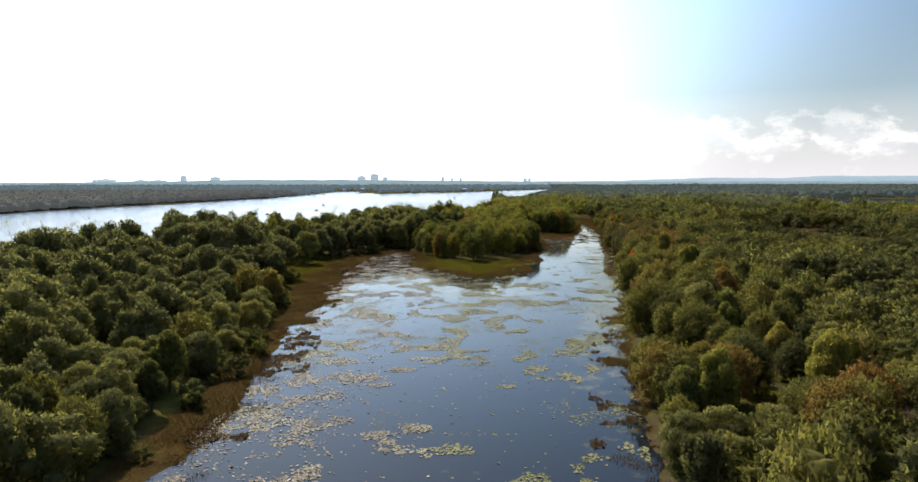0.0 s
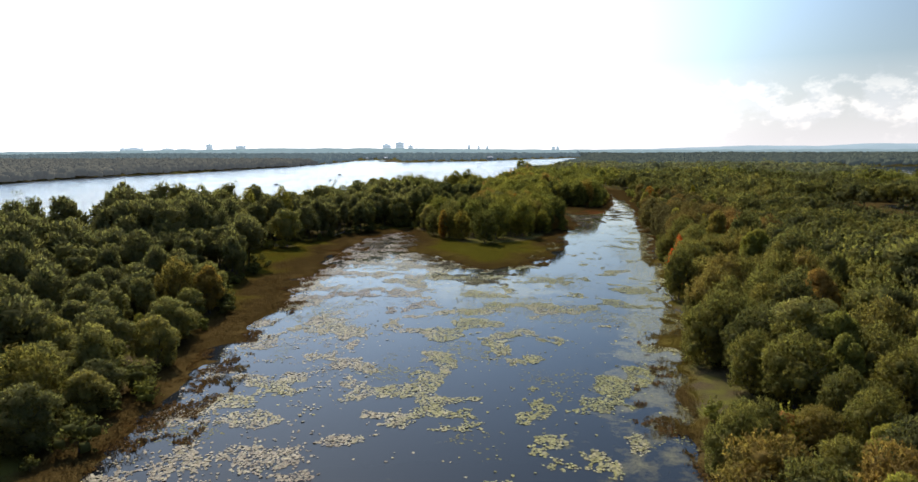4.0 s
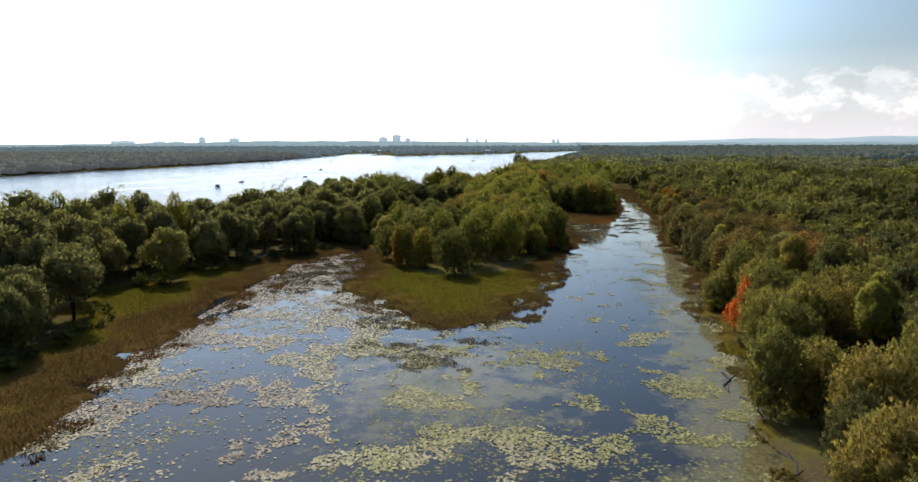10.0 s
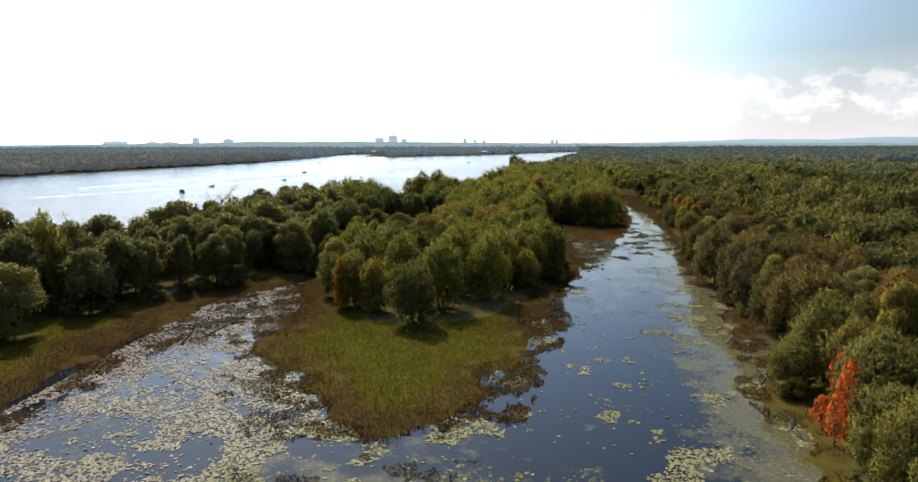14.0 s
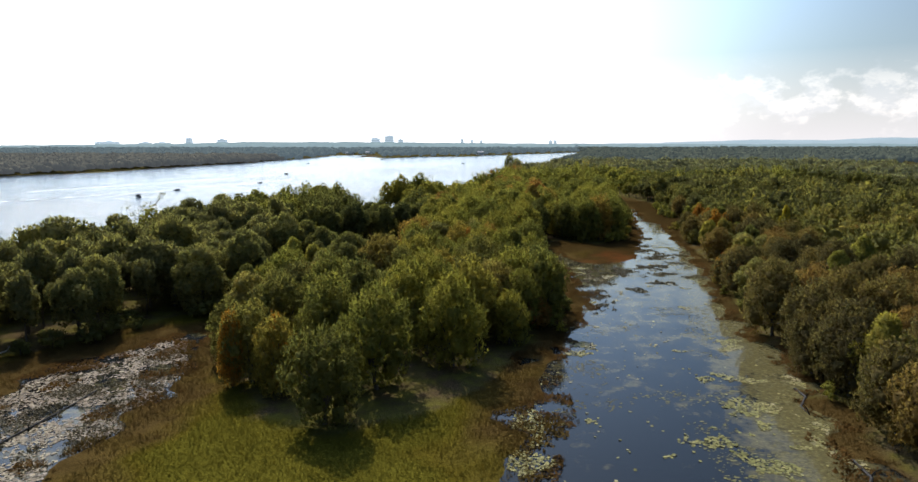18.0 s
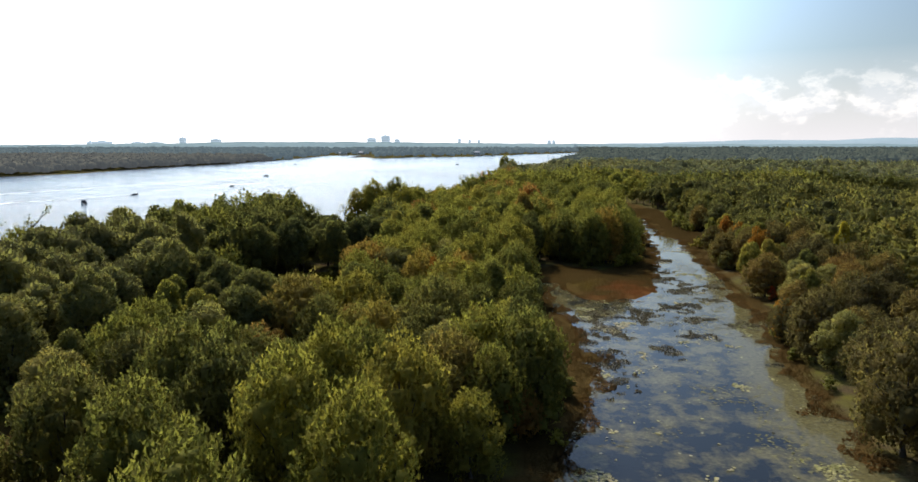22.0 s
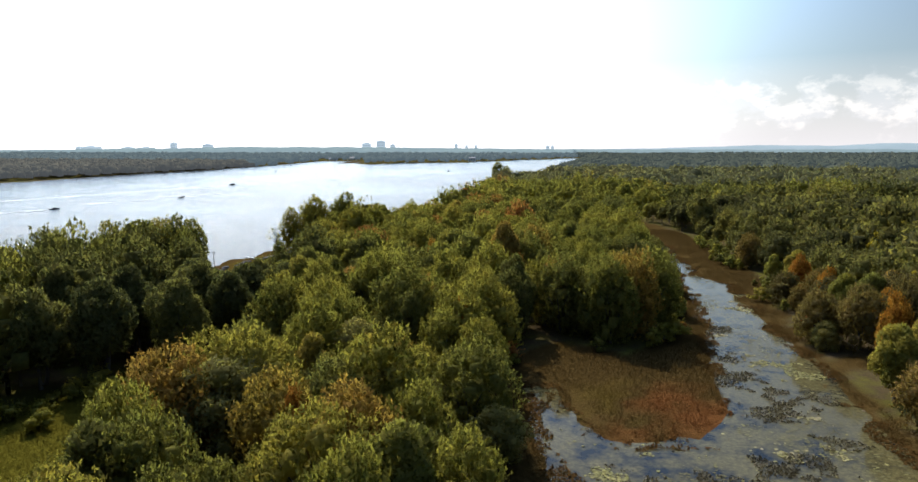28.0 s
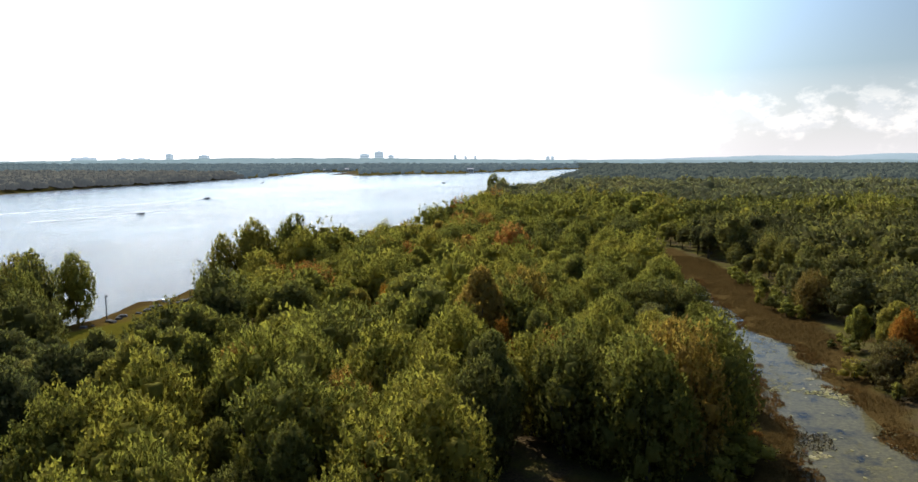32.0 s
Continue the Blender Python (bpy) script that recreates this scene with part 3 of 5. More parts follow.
def crown(rng, base, top, radius, count, size, lobes=9, style="maple", core=None):
    """Foliage between two heights: several lobes, each covered with sprays, with gaps between them."""
    h = top - base
    spread = (0.40, 0.56) if lobes < 8 else (0.27, 0.42)
    cs, rs = [], []
    for i in range(lobes):
        f = (i + 0.5) / lobes
        z = base + h * (0.09 + 0.76 * f) + rng.normal(0, 0.04) * h
        reach = radius * 0.70 * math.sqrt(max(0.03, 1 - (max(f - 0.30, 0) / 0.74) ** 2)) * (0.66 + 0.34 * min(f / 0.35, 1)) * rng.uniform(0.72, 1.14)
        a = i * 2.4 + rng.uniform(-0.5, 0.5)
        cs.append((math.cos(a) * reach, math.sin(a) * reach, z))
        rs.append(radius * rng.uniform(*spread) * (1.0 if f < 0.75 else 0.85))
    cs.append((0, 0, base + 0.80 * h)), rs.append(radius * 0.38)
    if lobes >= 8:
        cs.append((0.1, 0, base + 0.45 * h)), rs.append(radius * 0.72)
    cs, rs = np.array(cs), np.array(rs)
    pick = rng.choice(len(cs), count * 3, p=rs ** 2 / (rs ** 2).sum())
    d = rng.normal(0, 1, (count * 3, 3))
    d[:, 2] = d[:, 2] * 0.9 + 0.25
    d /= np.linalg.norm(d, axis=1)[:, None]
    stretch = np.array((1, 1, {"maple": 1.45, "willow": 1.0}[style] if style in ("maple", "willow") else 1.25))
    at = cs[pick] + d * rs[pick][:, None] * stretch * rng.uniform(0.80, 1.10, (count * 3, 1))
    gap = np.linalg.norm((at[:, None] - cs[None]) / stretch, axis=2) / rs[None]
    keep = np.nonzero(gap.min(1) > 0.78)[0][:count]
    at, d = at[keep], d[keep]
    out = d * 0.7 + (at - np.array((0, 0, base + 0.4 * h))) / (radius + h * 0.5)
    out /= np.linalg.norm(out, axis=1)[:, None]
    face = d * 0.5 + out * 0.4 + np.array((0, 0, 0.4)) + rng.normal(0, 0.28, d.shape)
    up, wide, loose = {"maple": (0.75, 0.60, 0.42), "poplar": (0.35, 0.75, 0.55), "ash": (0.35, 0.75, 0.55), "willow": (0.0, 0.60, 0.55)}[style]
    if style == "maple" and size < 1.2:
        # upright leafy shoots, several sprays along each
        n = len(at) // 7
        axis = out[:n] * 0.5 + np.array((0, 0, 0.85)) + rng.normal(0, 0.22, (n, 3))
        axis /= np.linalg.norm(axis, axis=1)[:, None]
        k = rng.uniform(0, 1, (n, 7))
        long = size * rng.uniform(1.4, 3.4, (n, 1))
        at = (at[:n, None] + axis[:, None] * (k * long)[:, :, None] + rng.normal(0, 1, (n, 7, 3)) * (size * 0.42 * (1 - 0.65 * k))[:, :, None]).reshape(-1, 3)
        out = np.repeat(axis, 7, 0) * 0.6 + rng.normal(0, 0.45, (n * 7, 3))
        out /= np.linalg.norm(out, axis=1)[:, None]
        face = np.repeat(face[:n], 7, 0) + rng.normal(0, 0.18, (n * 7, 3))
        size, wide = size * 0.86, 0.66
    pieces, faces = [sprays(at, out, size, rng, up, wide, loose)], [np.repeat(face, 3, 0)]
    if core:
        for c, r in zip(cs, rs):
            pieces.append(core(c, r * (0.74 if size > 0.5 else 0.60) * np.array((1, 1, 1.2)), rng))
            faces.append(pieces[-1][0] - c)
    v, q = join(pieces)
    face = np.concatenate(faces)
    return v, q, face / (np.linalg.norm(face, axis=1)[:, None] + 1e-6)


def trunk_and_limbs(rng, base, top, radius, girth, limbs=5):
    lean = rng.normal(0, 0.25, 2)
    zs = (-0.3, 0.5, base * 0.6, base + 0.25 * (top - base), top - 0.3 * (top - base))
    main = [(lean[0] * i * 0.5, lean[1] * i * 0.5, z) for i, z in enumerate(zs)]
    pieces = [limb_quads(main, [girth * 1.35, girth, girth * 0.85, girth * 0.6, girth * 0.15])]
    for i in range(limbs):
        a, z = i * 2.4 + rng.uniform(-0.4, 0.4), base * rng.uniform(0.55, 1.0) + 0.6
        r = radius * rng.uniform(0.55, 0.8)
        start = np.array((lean[0], lean[1], z))
        pieces.append(limb_quads([start, start + (math.cos(a) * r * 0.5, math.sin(a) * r * 0.5, 0.35 * (top - base)),
                                  start + (math.cos(a) * r, math.sin(a) * r, 0.6 * (top - base))], [girth * 0.5, girth * 0.32, girth * 0.08], 4))
    return join(pieces)


# ---- ground and water ----
def graded(a, b, step, limit, grow):
    """Even steps from a to b, growing ones beyond, out to the limit."""
    line = list(np.arange(a, b + step, step))
    s = step
    while line[-1] < limit:
        s *= grow
        line.append(line[-1] + s)
    s = step
    while line[0] > -limit:
        s *= grow
        line.insert(0, line[0] - s)
    return np.array(line)


def grid_mesh(name, xs, ys, height, material, keep=None):
    gx, gy = np.meshgrid(xs, ys)
    p = np.stack([gx.ravel(), gy.ravel()], 1)
    z = height(p)
    i = np.arange((len(ys) - 1) * len(xs)).reshape(len(ys) - 1, len(xs))[:, :-1].ravel()
    q = np.stack([i, i + 1, i + 1 + len(xs), i + len(xs)], 1)
    if keep is not None:
        q = q[keep(p[q].mean(1))]
    return quads_mesh(name, np.column_stack([p, z]), q, [material], smooth=True)


ground = new("ground", grid_mesh("ground", graded(-110, 140, 2.5, 4950, 1.2), graded(76, 690, 2.5, 4950, 1.15), ground_height, soil))
tagged(ground, "low muddy and grassy floodplain with ragged shores", "ground", kind="structure")


def sheet(name, outline, material, label):
    me = bpy.data.meshes.new(name)
    me.from_pydata([(x, y, 0.0) for x, y in outline], [], [tuple(range(len(outline)))])
    me.materials.append(material)
    return tagged(new(name, me), label, "water", kind="structure")


def weed_amount(p):
    """Where weed lies close under the surface: along the east shore, off the point, and up the channel."""
    x, y = p[:, 0], p[:, 1]
    shore = np.interp(y, [84, 128, 175, 228, 264, 300, 341, 405, 470, 573], [26, 35, 45, 58, 66, 73, 81, 90, 101, 105])
    east = np.exp(-((shore - x - 4) / 11) ** 2) * np.interp(y, [100, 180, 430, 520], [0.25, 1, 1, 0.7])
    point = np.exp(-((x - 10) / 24) ** 2 - ((y - 236) / 28) ** 2)
    channel = np.interp(y, [300, 340, 380, 430, 480, 530, 600], [0, 0.3, 0.55, 0.65, 0.85, 0.85, 0.5])
    west = np.exp(-((x + 30) / 14) ** 2) * np.interp(y, [230, 290], [0, 0.5])
    return np.maximum.reduce([east, 0.9 * point, channel, west])


water_x, water_y = np.arange(-60, 141, 4.0), np.r_[np.arange(-262, 70, 20.0), np.arange(70, 706, 4.0)]
slough = new("slough_water", grid_mesh("slough_water", water_x, water_y, lambda p: np.zeros(len(p)), slough_mat, lambda p: p[:, 0] > np.interp(p[:, 1], [380, 440, 560], [-60, 16, 60])))
tagged(slough, "still dark slough water with drifts of submerged weed", "water", kind="structure")
wx, wy = np.meshgrid(water_x, water_y)
at = slough.data.attributes.new("weed", "FLOAT", "POINT")
at.data.foreach_set("value", weed_amount(np.stack([wx.ravel(), wy.ravel()], 1)).astype(np.float32))
river = sheet("river_water", [(x + 7, y) for x, y in BANK] + [(400, 2700)] + [(x - 60 if y < 2000 else x - 20, y + 30) for x, y in FAR_BANK], river_mat,
              "wide bright wind-rippled river in hazy sunlight")
for cx, cy, rx, ry in PONDS:
    ring = [(cx + 1.25 * rx * math.cos(a * math.pi / 12), cy + 1.25 * ry * math.sin(a * math.pi / 12)) for a in range(24)]
    sheet("pond_water", ring, slough_mat, "small still pond among the woods")


# ---- woods ----
rng = np.random.default_rng(7)


def jittered(x0, x1, y0, y1, step, seed):
    r = np.random.default_rng(seed)
    gx, gy = np.meshgrid(np.arange(x0, x1, step), np.arange(y0, y1, step))
    p = np.stack([gx.ravel(), gy.ravel()], 1)
    p[:, 0] += (np.floor(p[:, 1] / step) % 2) * step * 0.5
    return p + r.uniform(-0.36, 0.36, p.shape) * step


def marsh_openings(p):
    """Reed marsh in the woods east of the slough."""
    m = np.zeros(len(p), bool)
    for cx, cy, rx, ry in ((222, 415, 32, 84), (276, 478, 26, 60), (300, 730, 45, 30), (800, 1180, 235, 242), (1250, 1450, 265, 155)):
        m |= ((p[:, 0] - cx) / rx) ** 2 + ((p[:, 1] - cy) / ry) ** 2 < 1
    return m


def wooded(p):
    """Where trees stand, with ragged edges: 1 left strip, 2 peninsula, 3 east woods, 0 none."""
    q = p + (np.stack([value_noise(p, 12, 11), value_noise(p, 12, 12)], 1) - 0.5) * 6
    zone = np.zeros(len(p), int)
    zone[inside(q, TREES_RIGHT) & ~marsh_openings(q)] = 3
    zone[inside(q, TREES_PENINSULA)] = 2
    zone[inside(q, TREES_LEFT)] = 1
    zone[(segments_distance(p, CLEARING, False) < 9 + 7 * (p[:, 1] > 408) * (p[:, 1] < 478))] = 0
    zone[inside(p, LANDING)] = 0
    zone[water_depth(p) > -1.0] = 0
    zone[(zone == 1) & (p[:, 1] > 225) & (p[:, 1] < 352) & (value_noise(p, 15, 16, 2) < 0.42)] = 0
    zone[value_noise(p, 9, 13, 2) < np.where(zone == 3, 0.25, 0.20)] = 0
    return zone


def lateral(p):
    """Metres from the line of flight, which runs from the origin to (49, 414)."""
    d = np.array((49.0, 414.0)) / math.hypot(49, 414)
    return np.abs(p[:, 0] * d[1] - p[:, 1] * d[0])


def height_of(p, zone, r):
    """Crown heights: lower at the slough, tall along the river's left bank."""
    n = value_noise(p, 28, 21)
    edge = np.minimum(segments_distance(p, SLOUGH), 70)
    left = np.where(p[:, 1] < 345, np.interp(p[:, 1], [200, 260], [7.5, 11]) + np.interp(edge, [8, 50, 70], [0, 5, 7]) + n * 4, 13.0 + n * 4)
    left = np.where((p[:, 1] > 425) & (p[:, 1] < 545), 14 + n * 4, left)
    zone = np.where((zone == 2) & (p[:, 0] < -6) & (p[:, 1] > 410) & (p[:, 1] < 545), 1, zone)
    big = value_noise(p, 80, 22, 2) * 8 - 4
    left, n = left + big * 0.3, n + big * 0.09
    dip = 1 - 0.5 * np.exp(-((p[:, 0] + 8) / 22) ** 2 - ((p[:, 1] - 512) / 28) ** 2)
    left, n = left * dip, n * dip
    pond = ((p[:, 0] - 760) / 300) ** 2 + ((p[:, 1] - 900) / 220) ** 2 < 1
    n = np.where(pond, -0.45, n)
    low = ((p[:, 0] - 165) / 70) ** 2 + ((p[:, 1] - 345) / 75) ** 2
    n = np.where(zone == 3, n * (1 - 0.75 * np.exp(-low)), n)
    h = np.where(zone == 1, left, np.where(zone == 2, 8.0 + n * 8, 5.2 + n * 12))
    return h * np.where(r.uniform(0, 1, len(p)) < 0.22, r.uniform(0.6, 0.8, len(p)), r.uniform(0.85, 1.2, len(p)))


class Kind:
    """Templates of one sort of tree, 12 m high with a crown 3.2 m in radius, at four grades of detail."""

    def __init__(self, style, seed, sizes):
        self.full, self.mass, self.fewer, self.low, self.shrub, self.dot = [], [], [], [], [], []
        base, lobes = {"maple": (0.8, 17), "poplar": (1.8, 13), "willow": (0.4, 18), "ash": (3.6, 12)}[style]
        for i in range(sizes):
            r = np.random.default_rng(seed + i)
            radius = {"poplar": 3.6, "ash": 4.4}[style] if style in ("poplar", "ash") else 5.0
            self.full.append((crown(r, base, 12, radius, 7600 if style == "maple" else 6600, 0.44 if style == "maple" else 0.42, lobes, style, lump), trunk_and_limbs(r, max(base, 1.6), 12, radius, 0.28)))
            self.mass.append(self.with_trunk(crown(r, base + 2.2, 12, radius * 1.08, 1500, 0.62, 9, style, lump), r, 0.26))
            self.shrub.append(self.with_trunk(crown(r, 1.0, 12, radius * 1.1, 430, 1.15, 5, style, lump), r, 0.26))
            self.fewer.append(self.with_trunk(crown(r, base + 2.8, 12, radius * 1.05, 330, 1.05, 5, style, lump), r, 0.26))
            self.low.append(self.with_trunk(crown(r, base, 12, radius * 1.1, 80, 1.55, 4, style), r, None))

            self.dot.append(self.heaped(r))

    @staticmethod
    def heaped(r):
        """A far crown: two rough heaps of foliage with loose tufts."""
        spots = [(r.normal(0, 2.4), r.normal(0, 2.4), r.uniform(4.5, 7.6), r.uniform(3.8, 5.4)) for _ in range(2)]
        lumps = [blob(np.array((x, y, z)), np.array((g, g, g * 0.95)), r) for x, y, z, g in spots]
        d = r.normal(0, 1, (28, 3))
        d[:, 2] = np.abs(d[:, 2])
        d /= np.linalg.norm(d, axis=1)[:, None]
        tufts = np.concatenate([np.array((x, y, z)) + d[i::2] * g for i, (x, y, z, g) in enumerate(spots)])
        d = np.concatenate([d[0::2], d[1::2]])
        v, q = join(lumps + [sprays(tufts, d, 2.4, r, 0.5, 0.8)])
        f = np.concatenate([(b[0] - (x, y, z)) / g for b, (x, y, z, g) in zip(lumps, spots)] + [np.repeat(d, 3, 0)]) + np.array((0, 0, 0.3)) + r.normal(0, 0.2, (len(v), 3))
        return v, q, np.zeros(len(q), int), f / np.linalg.norm(f, axis=1)[:, None]

    @staticmethod
    def with_trunk(leaves, r, girth):
        lv, lq, lf = leaves
        if girth is None:
            b = blob(np.array((0, 0, 6.4)), np.array((4.0, 4.0, 4.6)), r)
            v, q = join([(lv, lq), b])
            f = np.concatenate([lf, b[0] - (0, 0, 5.0)])
            return v, q, np.zeros(len(q), int), f / np.linalg.norm(f, axis=1)[:, None]
        t = limb_quads([(0, 0, -0.3), (r.normal(0, 0.2), r.normal(0, 0.2), 5.0)], [girth, girth * 0.6], 4)
        v, q = join([(lv, lq), t])
        return v, q, np.r_[np.zeros(len(lq), int), np.ones(len(q) - len(lq), int)], np.concatenate([lf, np.tile((0.0, -1.0, 0.0), (len(t[0]), 1))])


maple, poplar, willow, ash = Kind("maple", 100, 6), Kind("poplar", 200, 3), Kind("willow", 300, 4), Kind("ash", 400, 4)


def wood_mass(name, label, p, h, grade, seed, leaf=None):
    """A wood too large to count: all its trees in one mesh."""
    r = np.random.default_rng(seed)
    z = ground_height(p)
    pick = r.integers(0, 8, len(p))
    vs, qs, ms, ts, fs, n = [], [], [], [], [], 0
    pool = [of_grade(k, grade) for k in ((maple, maple, maple, maple, maple, poplar, poplar, willow) if leaf is not leaf_left else (ash, willow, ash, ash, willow, poplar, poplar, ash))]
    for i in range(8):
        sel = np.nonzero(pick == i)[0]
        tv, tq, tm, tf = pool[i][i % len(pool[i])]
        if not len(sel):
            continue
        a = r.uniform(0, 2 * math.pi, len(sel))
        s = h[sel] / 12.0
        wide = s ** 0.7 * r.uniform(0.66, 1.28, len(sel)) * (1.0 if grade in ("mass", "shrub") else 1.22)
        c, sn = np.cos(a) * wide, np.sin(a) * wide
        v = np.empty((len(sel), len(tv), 3))
        v[:, :, 0] = c[:, None] * tv[None, :, 0] - sn[:, None] * tv[None, :, 1] + p[sel, 0][:, None]
        v[:, :, 1] = sn[:, None] * tv[None, :, 0] + c[:, None] * tv[None, :, 1] + p[sel, 1][:, None]
        v[:, :, 2] = s[:, None] * tv[None, :, 2] + z[sel][:, None]
        q = tq[None] + (np.arange(len(sel)) * len(tv))[:, None, None] + n
        fv = np.empty((len(sel), len(tv), 3), np.float32)
        fv[:, :, 0] = np.cos(a)[:, None] * tf[None, :, 0] - np.sin(a)[:, None] * tf[None, :, 1]
        fv[:, :, 1] = np.sin(a)[:, None] * tf[None, :, 0] + np.cos(a)[:, None] * tf[None, :, 1]
        fv[:, :, 2] = tf[None, :, 2]
        fs.append(fv.reshape(-1, 3))
        vs.append(v.reshape(-1, 3)), qs.append(q.reshape(-1, 3)), ms.append(np.tile(tm, len(sel)))
        # darker tint east and below y 425: browner trees, and lens falloff painted in
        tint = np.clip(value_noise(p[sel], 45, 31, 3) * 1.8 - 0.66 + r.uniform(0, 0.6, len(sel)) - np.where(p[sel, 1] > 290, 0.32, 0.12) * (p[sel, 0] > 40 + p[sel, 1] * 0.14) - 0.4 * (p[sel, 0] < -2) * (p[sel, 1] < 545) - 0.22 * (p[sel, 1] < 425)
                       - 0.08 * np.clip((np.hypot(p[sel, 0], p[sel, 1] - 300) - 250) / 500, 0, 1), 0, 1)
        ts.append(np.repeat(tint, len(tv)))
        n += len(sel) * len(tv)
    me = quads_mesh(name, np.concatenate(vs), np.concatenate(qs), [leaf or leaf_mass, bark], np.concatenate(ms), np.concatenate(ts), facing=np.concatenate(fs))
    return tagged(new(name, me), label, "woods", kind="stuff")


def of_grade(kind, grade):
    return {"mass": kind.mass, "shrub": kind.shrub, "fewer": kind.fewer, "low": kind.low, "dot": kind.dot}[grade]


near = jittered(-170, 330, 50, 700, 7.5, 1)
zone = wooded(near)
zone[near[:, 0] > 0.74 * near[:, 1] + 70] = 0
zone[(zone == 2) & (near[:, 1] < 362) & (near[:, 0] > -16) & (near[:, 0] < 42)] = 0
near, zone = near[zone > 0], zone[zone > 0]
heights = height_of(near, zone, rng)
off = lateral(near)

# the trees along the open water, which the flight passes nearest, are things of their own
edge = np.minimum(segments_distance(near, SLOUGH), segments_distance(near, CLEARING, False) + 8)
amid = np.where((near[:, 1] > 305) & (near[:, 1] < 500) & (near[:, 0] > -50), 1.0, 9.0)
rank = np.minimum(edge, 0.3 * amid * np.maximum(off - 6, 0)) + 0.35 * np.maximum(off - 30, 0) + np.where(near[:, 1] < 80, 60, 0) + np.where((near[:, 1] > 570), 40, 0) + np.where((near[:, 1] > 500), 12, 0)
order = np.argsort(rank)[:470]
single = np.zeros(len(near), bool)
single[order] = True


def tree_kit(style_kind, leaf, tag):
    kit = []
    for (cv, cq, cf), (tv, tq) in style_kind.full:
        kit.append((quads_mesh("crown", cv, cq, [leaf], facing=cf), quads_mesh("trunk", tv, tq, [bark], smooth=True)))
    return kit


shore_kit = tree_kit(ash, leaf_poplar, "shore") + tree_kit(poplar, leaf_poplar, "shore")[:2]
shade_kit = tree_kit(ash, leaf_shade, "dark") + tree_kit(poplar, leaf_shade, "dark")[:2]
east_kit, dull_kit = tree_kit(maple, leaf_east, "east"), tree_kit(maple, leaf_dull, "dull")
maple_kit, poplar_kit, willow_kit = tree_kit(maple, leaf_own, "maple"), tree_kit(poplar, leaf_own, "poplar"), tree_kit(willow, leaf_willow, "willow")


def plant(name, kit, i, x, y, h, wide, label, group):
    z = float(ground_height(np.array([[x, y]]))[0])
    e = new(name)
    e.empty_display_size = 1
    e.matrix_world = Matrix.LocRotScale((x, y, max(z, -0.2)), Euler((0, 0, (x * 12.9 + y * 7.7) % 6.28)), (wide, wide, h / 12))
    tagged(e, label, "tree", group)
    c, t = kit[i % len(kit)]
    for nm, me in (("trunk", t), ("crown", c)):
        ob = new(nm, me)
        ob.parent = e
    return e


for k in np.nonzero(single)[0]:
    x, y = map(float, near[k])
    h, zn = float(heights[k]), zone[k]
    u = rng.uniform()
    wide = (h / 12) ** 0.7 * rng.uniform(0.84, 1.16)
    if zn == 1 and y > 215 and u > 0.3:
        plant("poplar_tree", shore_kit, k, x, y, h * 1.08, wide * 1.1, "tall dark green poplar on the grassy shore", "dark poplars on the left shore")
    elif (zn == 1 and u < 0.7) or u < 0.10:
        plant("willow_tree", willow_kit, k, x, y, h * 0.95, wide * 1.08, "rounded grey-green willow at the slough's edge", "willows by the slough")
    elif u > 0.86:
        plant("poplar_tree", poplar_kit, k, x, y, h * 1.1, wide, "slender dark green poplar in the floodplain woods", "poplars by the slough")
    elif zn == 2 and x < (8 if y > 440 else 2) and 385 < y < 570 and u < 0.75:
        plant("shade_tree", shade_kit, k, x, y, h, wide * 1.15, "tall dark green tree beside the grassy clearing", "dark trees round the clearing")
    elif zn != 2:
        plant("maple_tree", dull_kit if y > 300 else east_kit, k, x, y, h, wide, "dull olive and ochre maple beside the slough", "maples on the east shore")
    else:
        # east leaves mixed into near maples: browner trees, also dimmed for lens falloff
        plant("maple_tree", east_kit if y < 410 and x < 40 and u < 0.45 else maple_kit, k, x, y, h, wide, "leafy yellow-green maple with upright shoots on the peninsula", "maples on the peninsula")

# the grove on the grassy point, tree by tree
for x, y, h, w in ((7.0, 318.5, 12.6, 1.05), (-8.5, 334.0, 12.2, 0.98), (12.0, 331.5, 15.3, 1.2), (23.4, 343.0, 15.2, 1.12), (15.0, 349.0, 16.0, 1.1), (2.0, 344.0, 14.5, 1.1), (-2.5, 329.0, 11.5, 0.8),
                   (-9.0, 350.0, 14.0, 1.05), (5.0, 357.0, 15.0, 1.1), (26.0, 357.0, 15.5, 1.05), (33.5, 357.0, 9.8, 0.8), (-16.0, 345.0, 10.5, 0.8), (36.0, 366.0, 12.0, 0.9), (17.0, 361.0, 16.0, 1.05), (39.5, 368.0, 6.5, 0.6), (-3.0, 364.0, 15.0, 1.1)):
    plant("maple_tree", maple_kit if x > -6 else east_kit, int(x + y), x, y, h, w, "broad olive-green maple standing on the grassy point", "maples on the point")

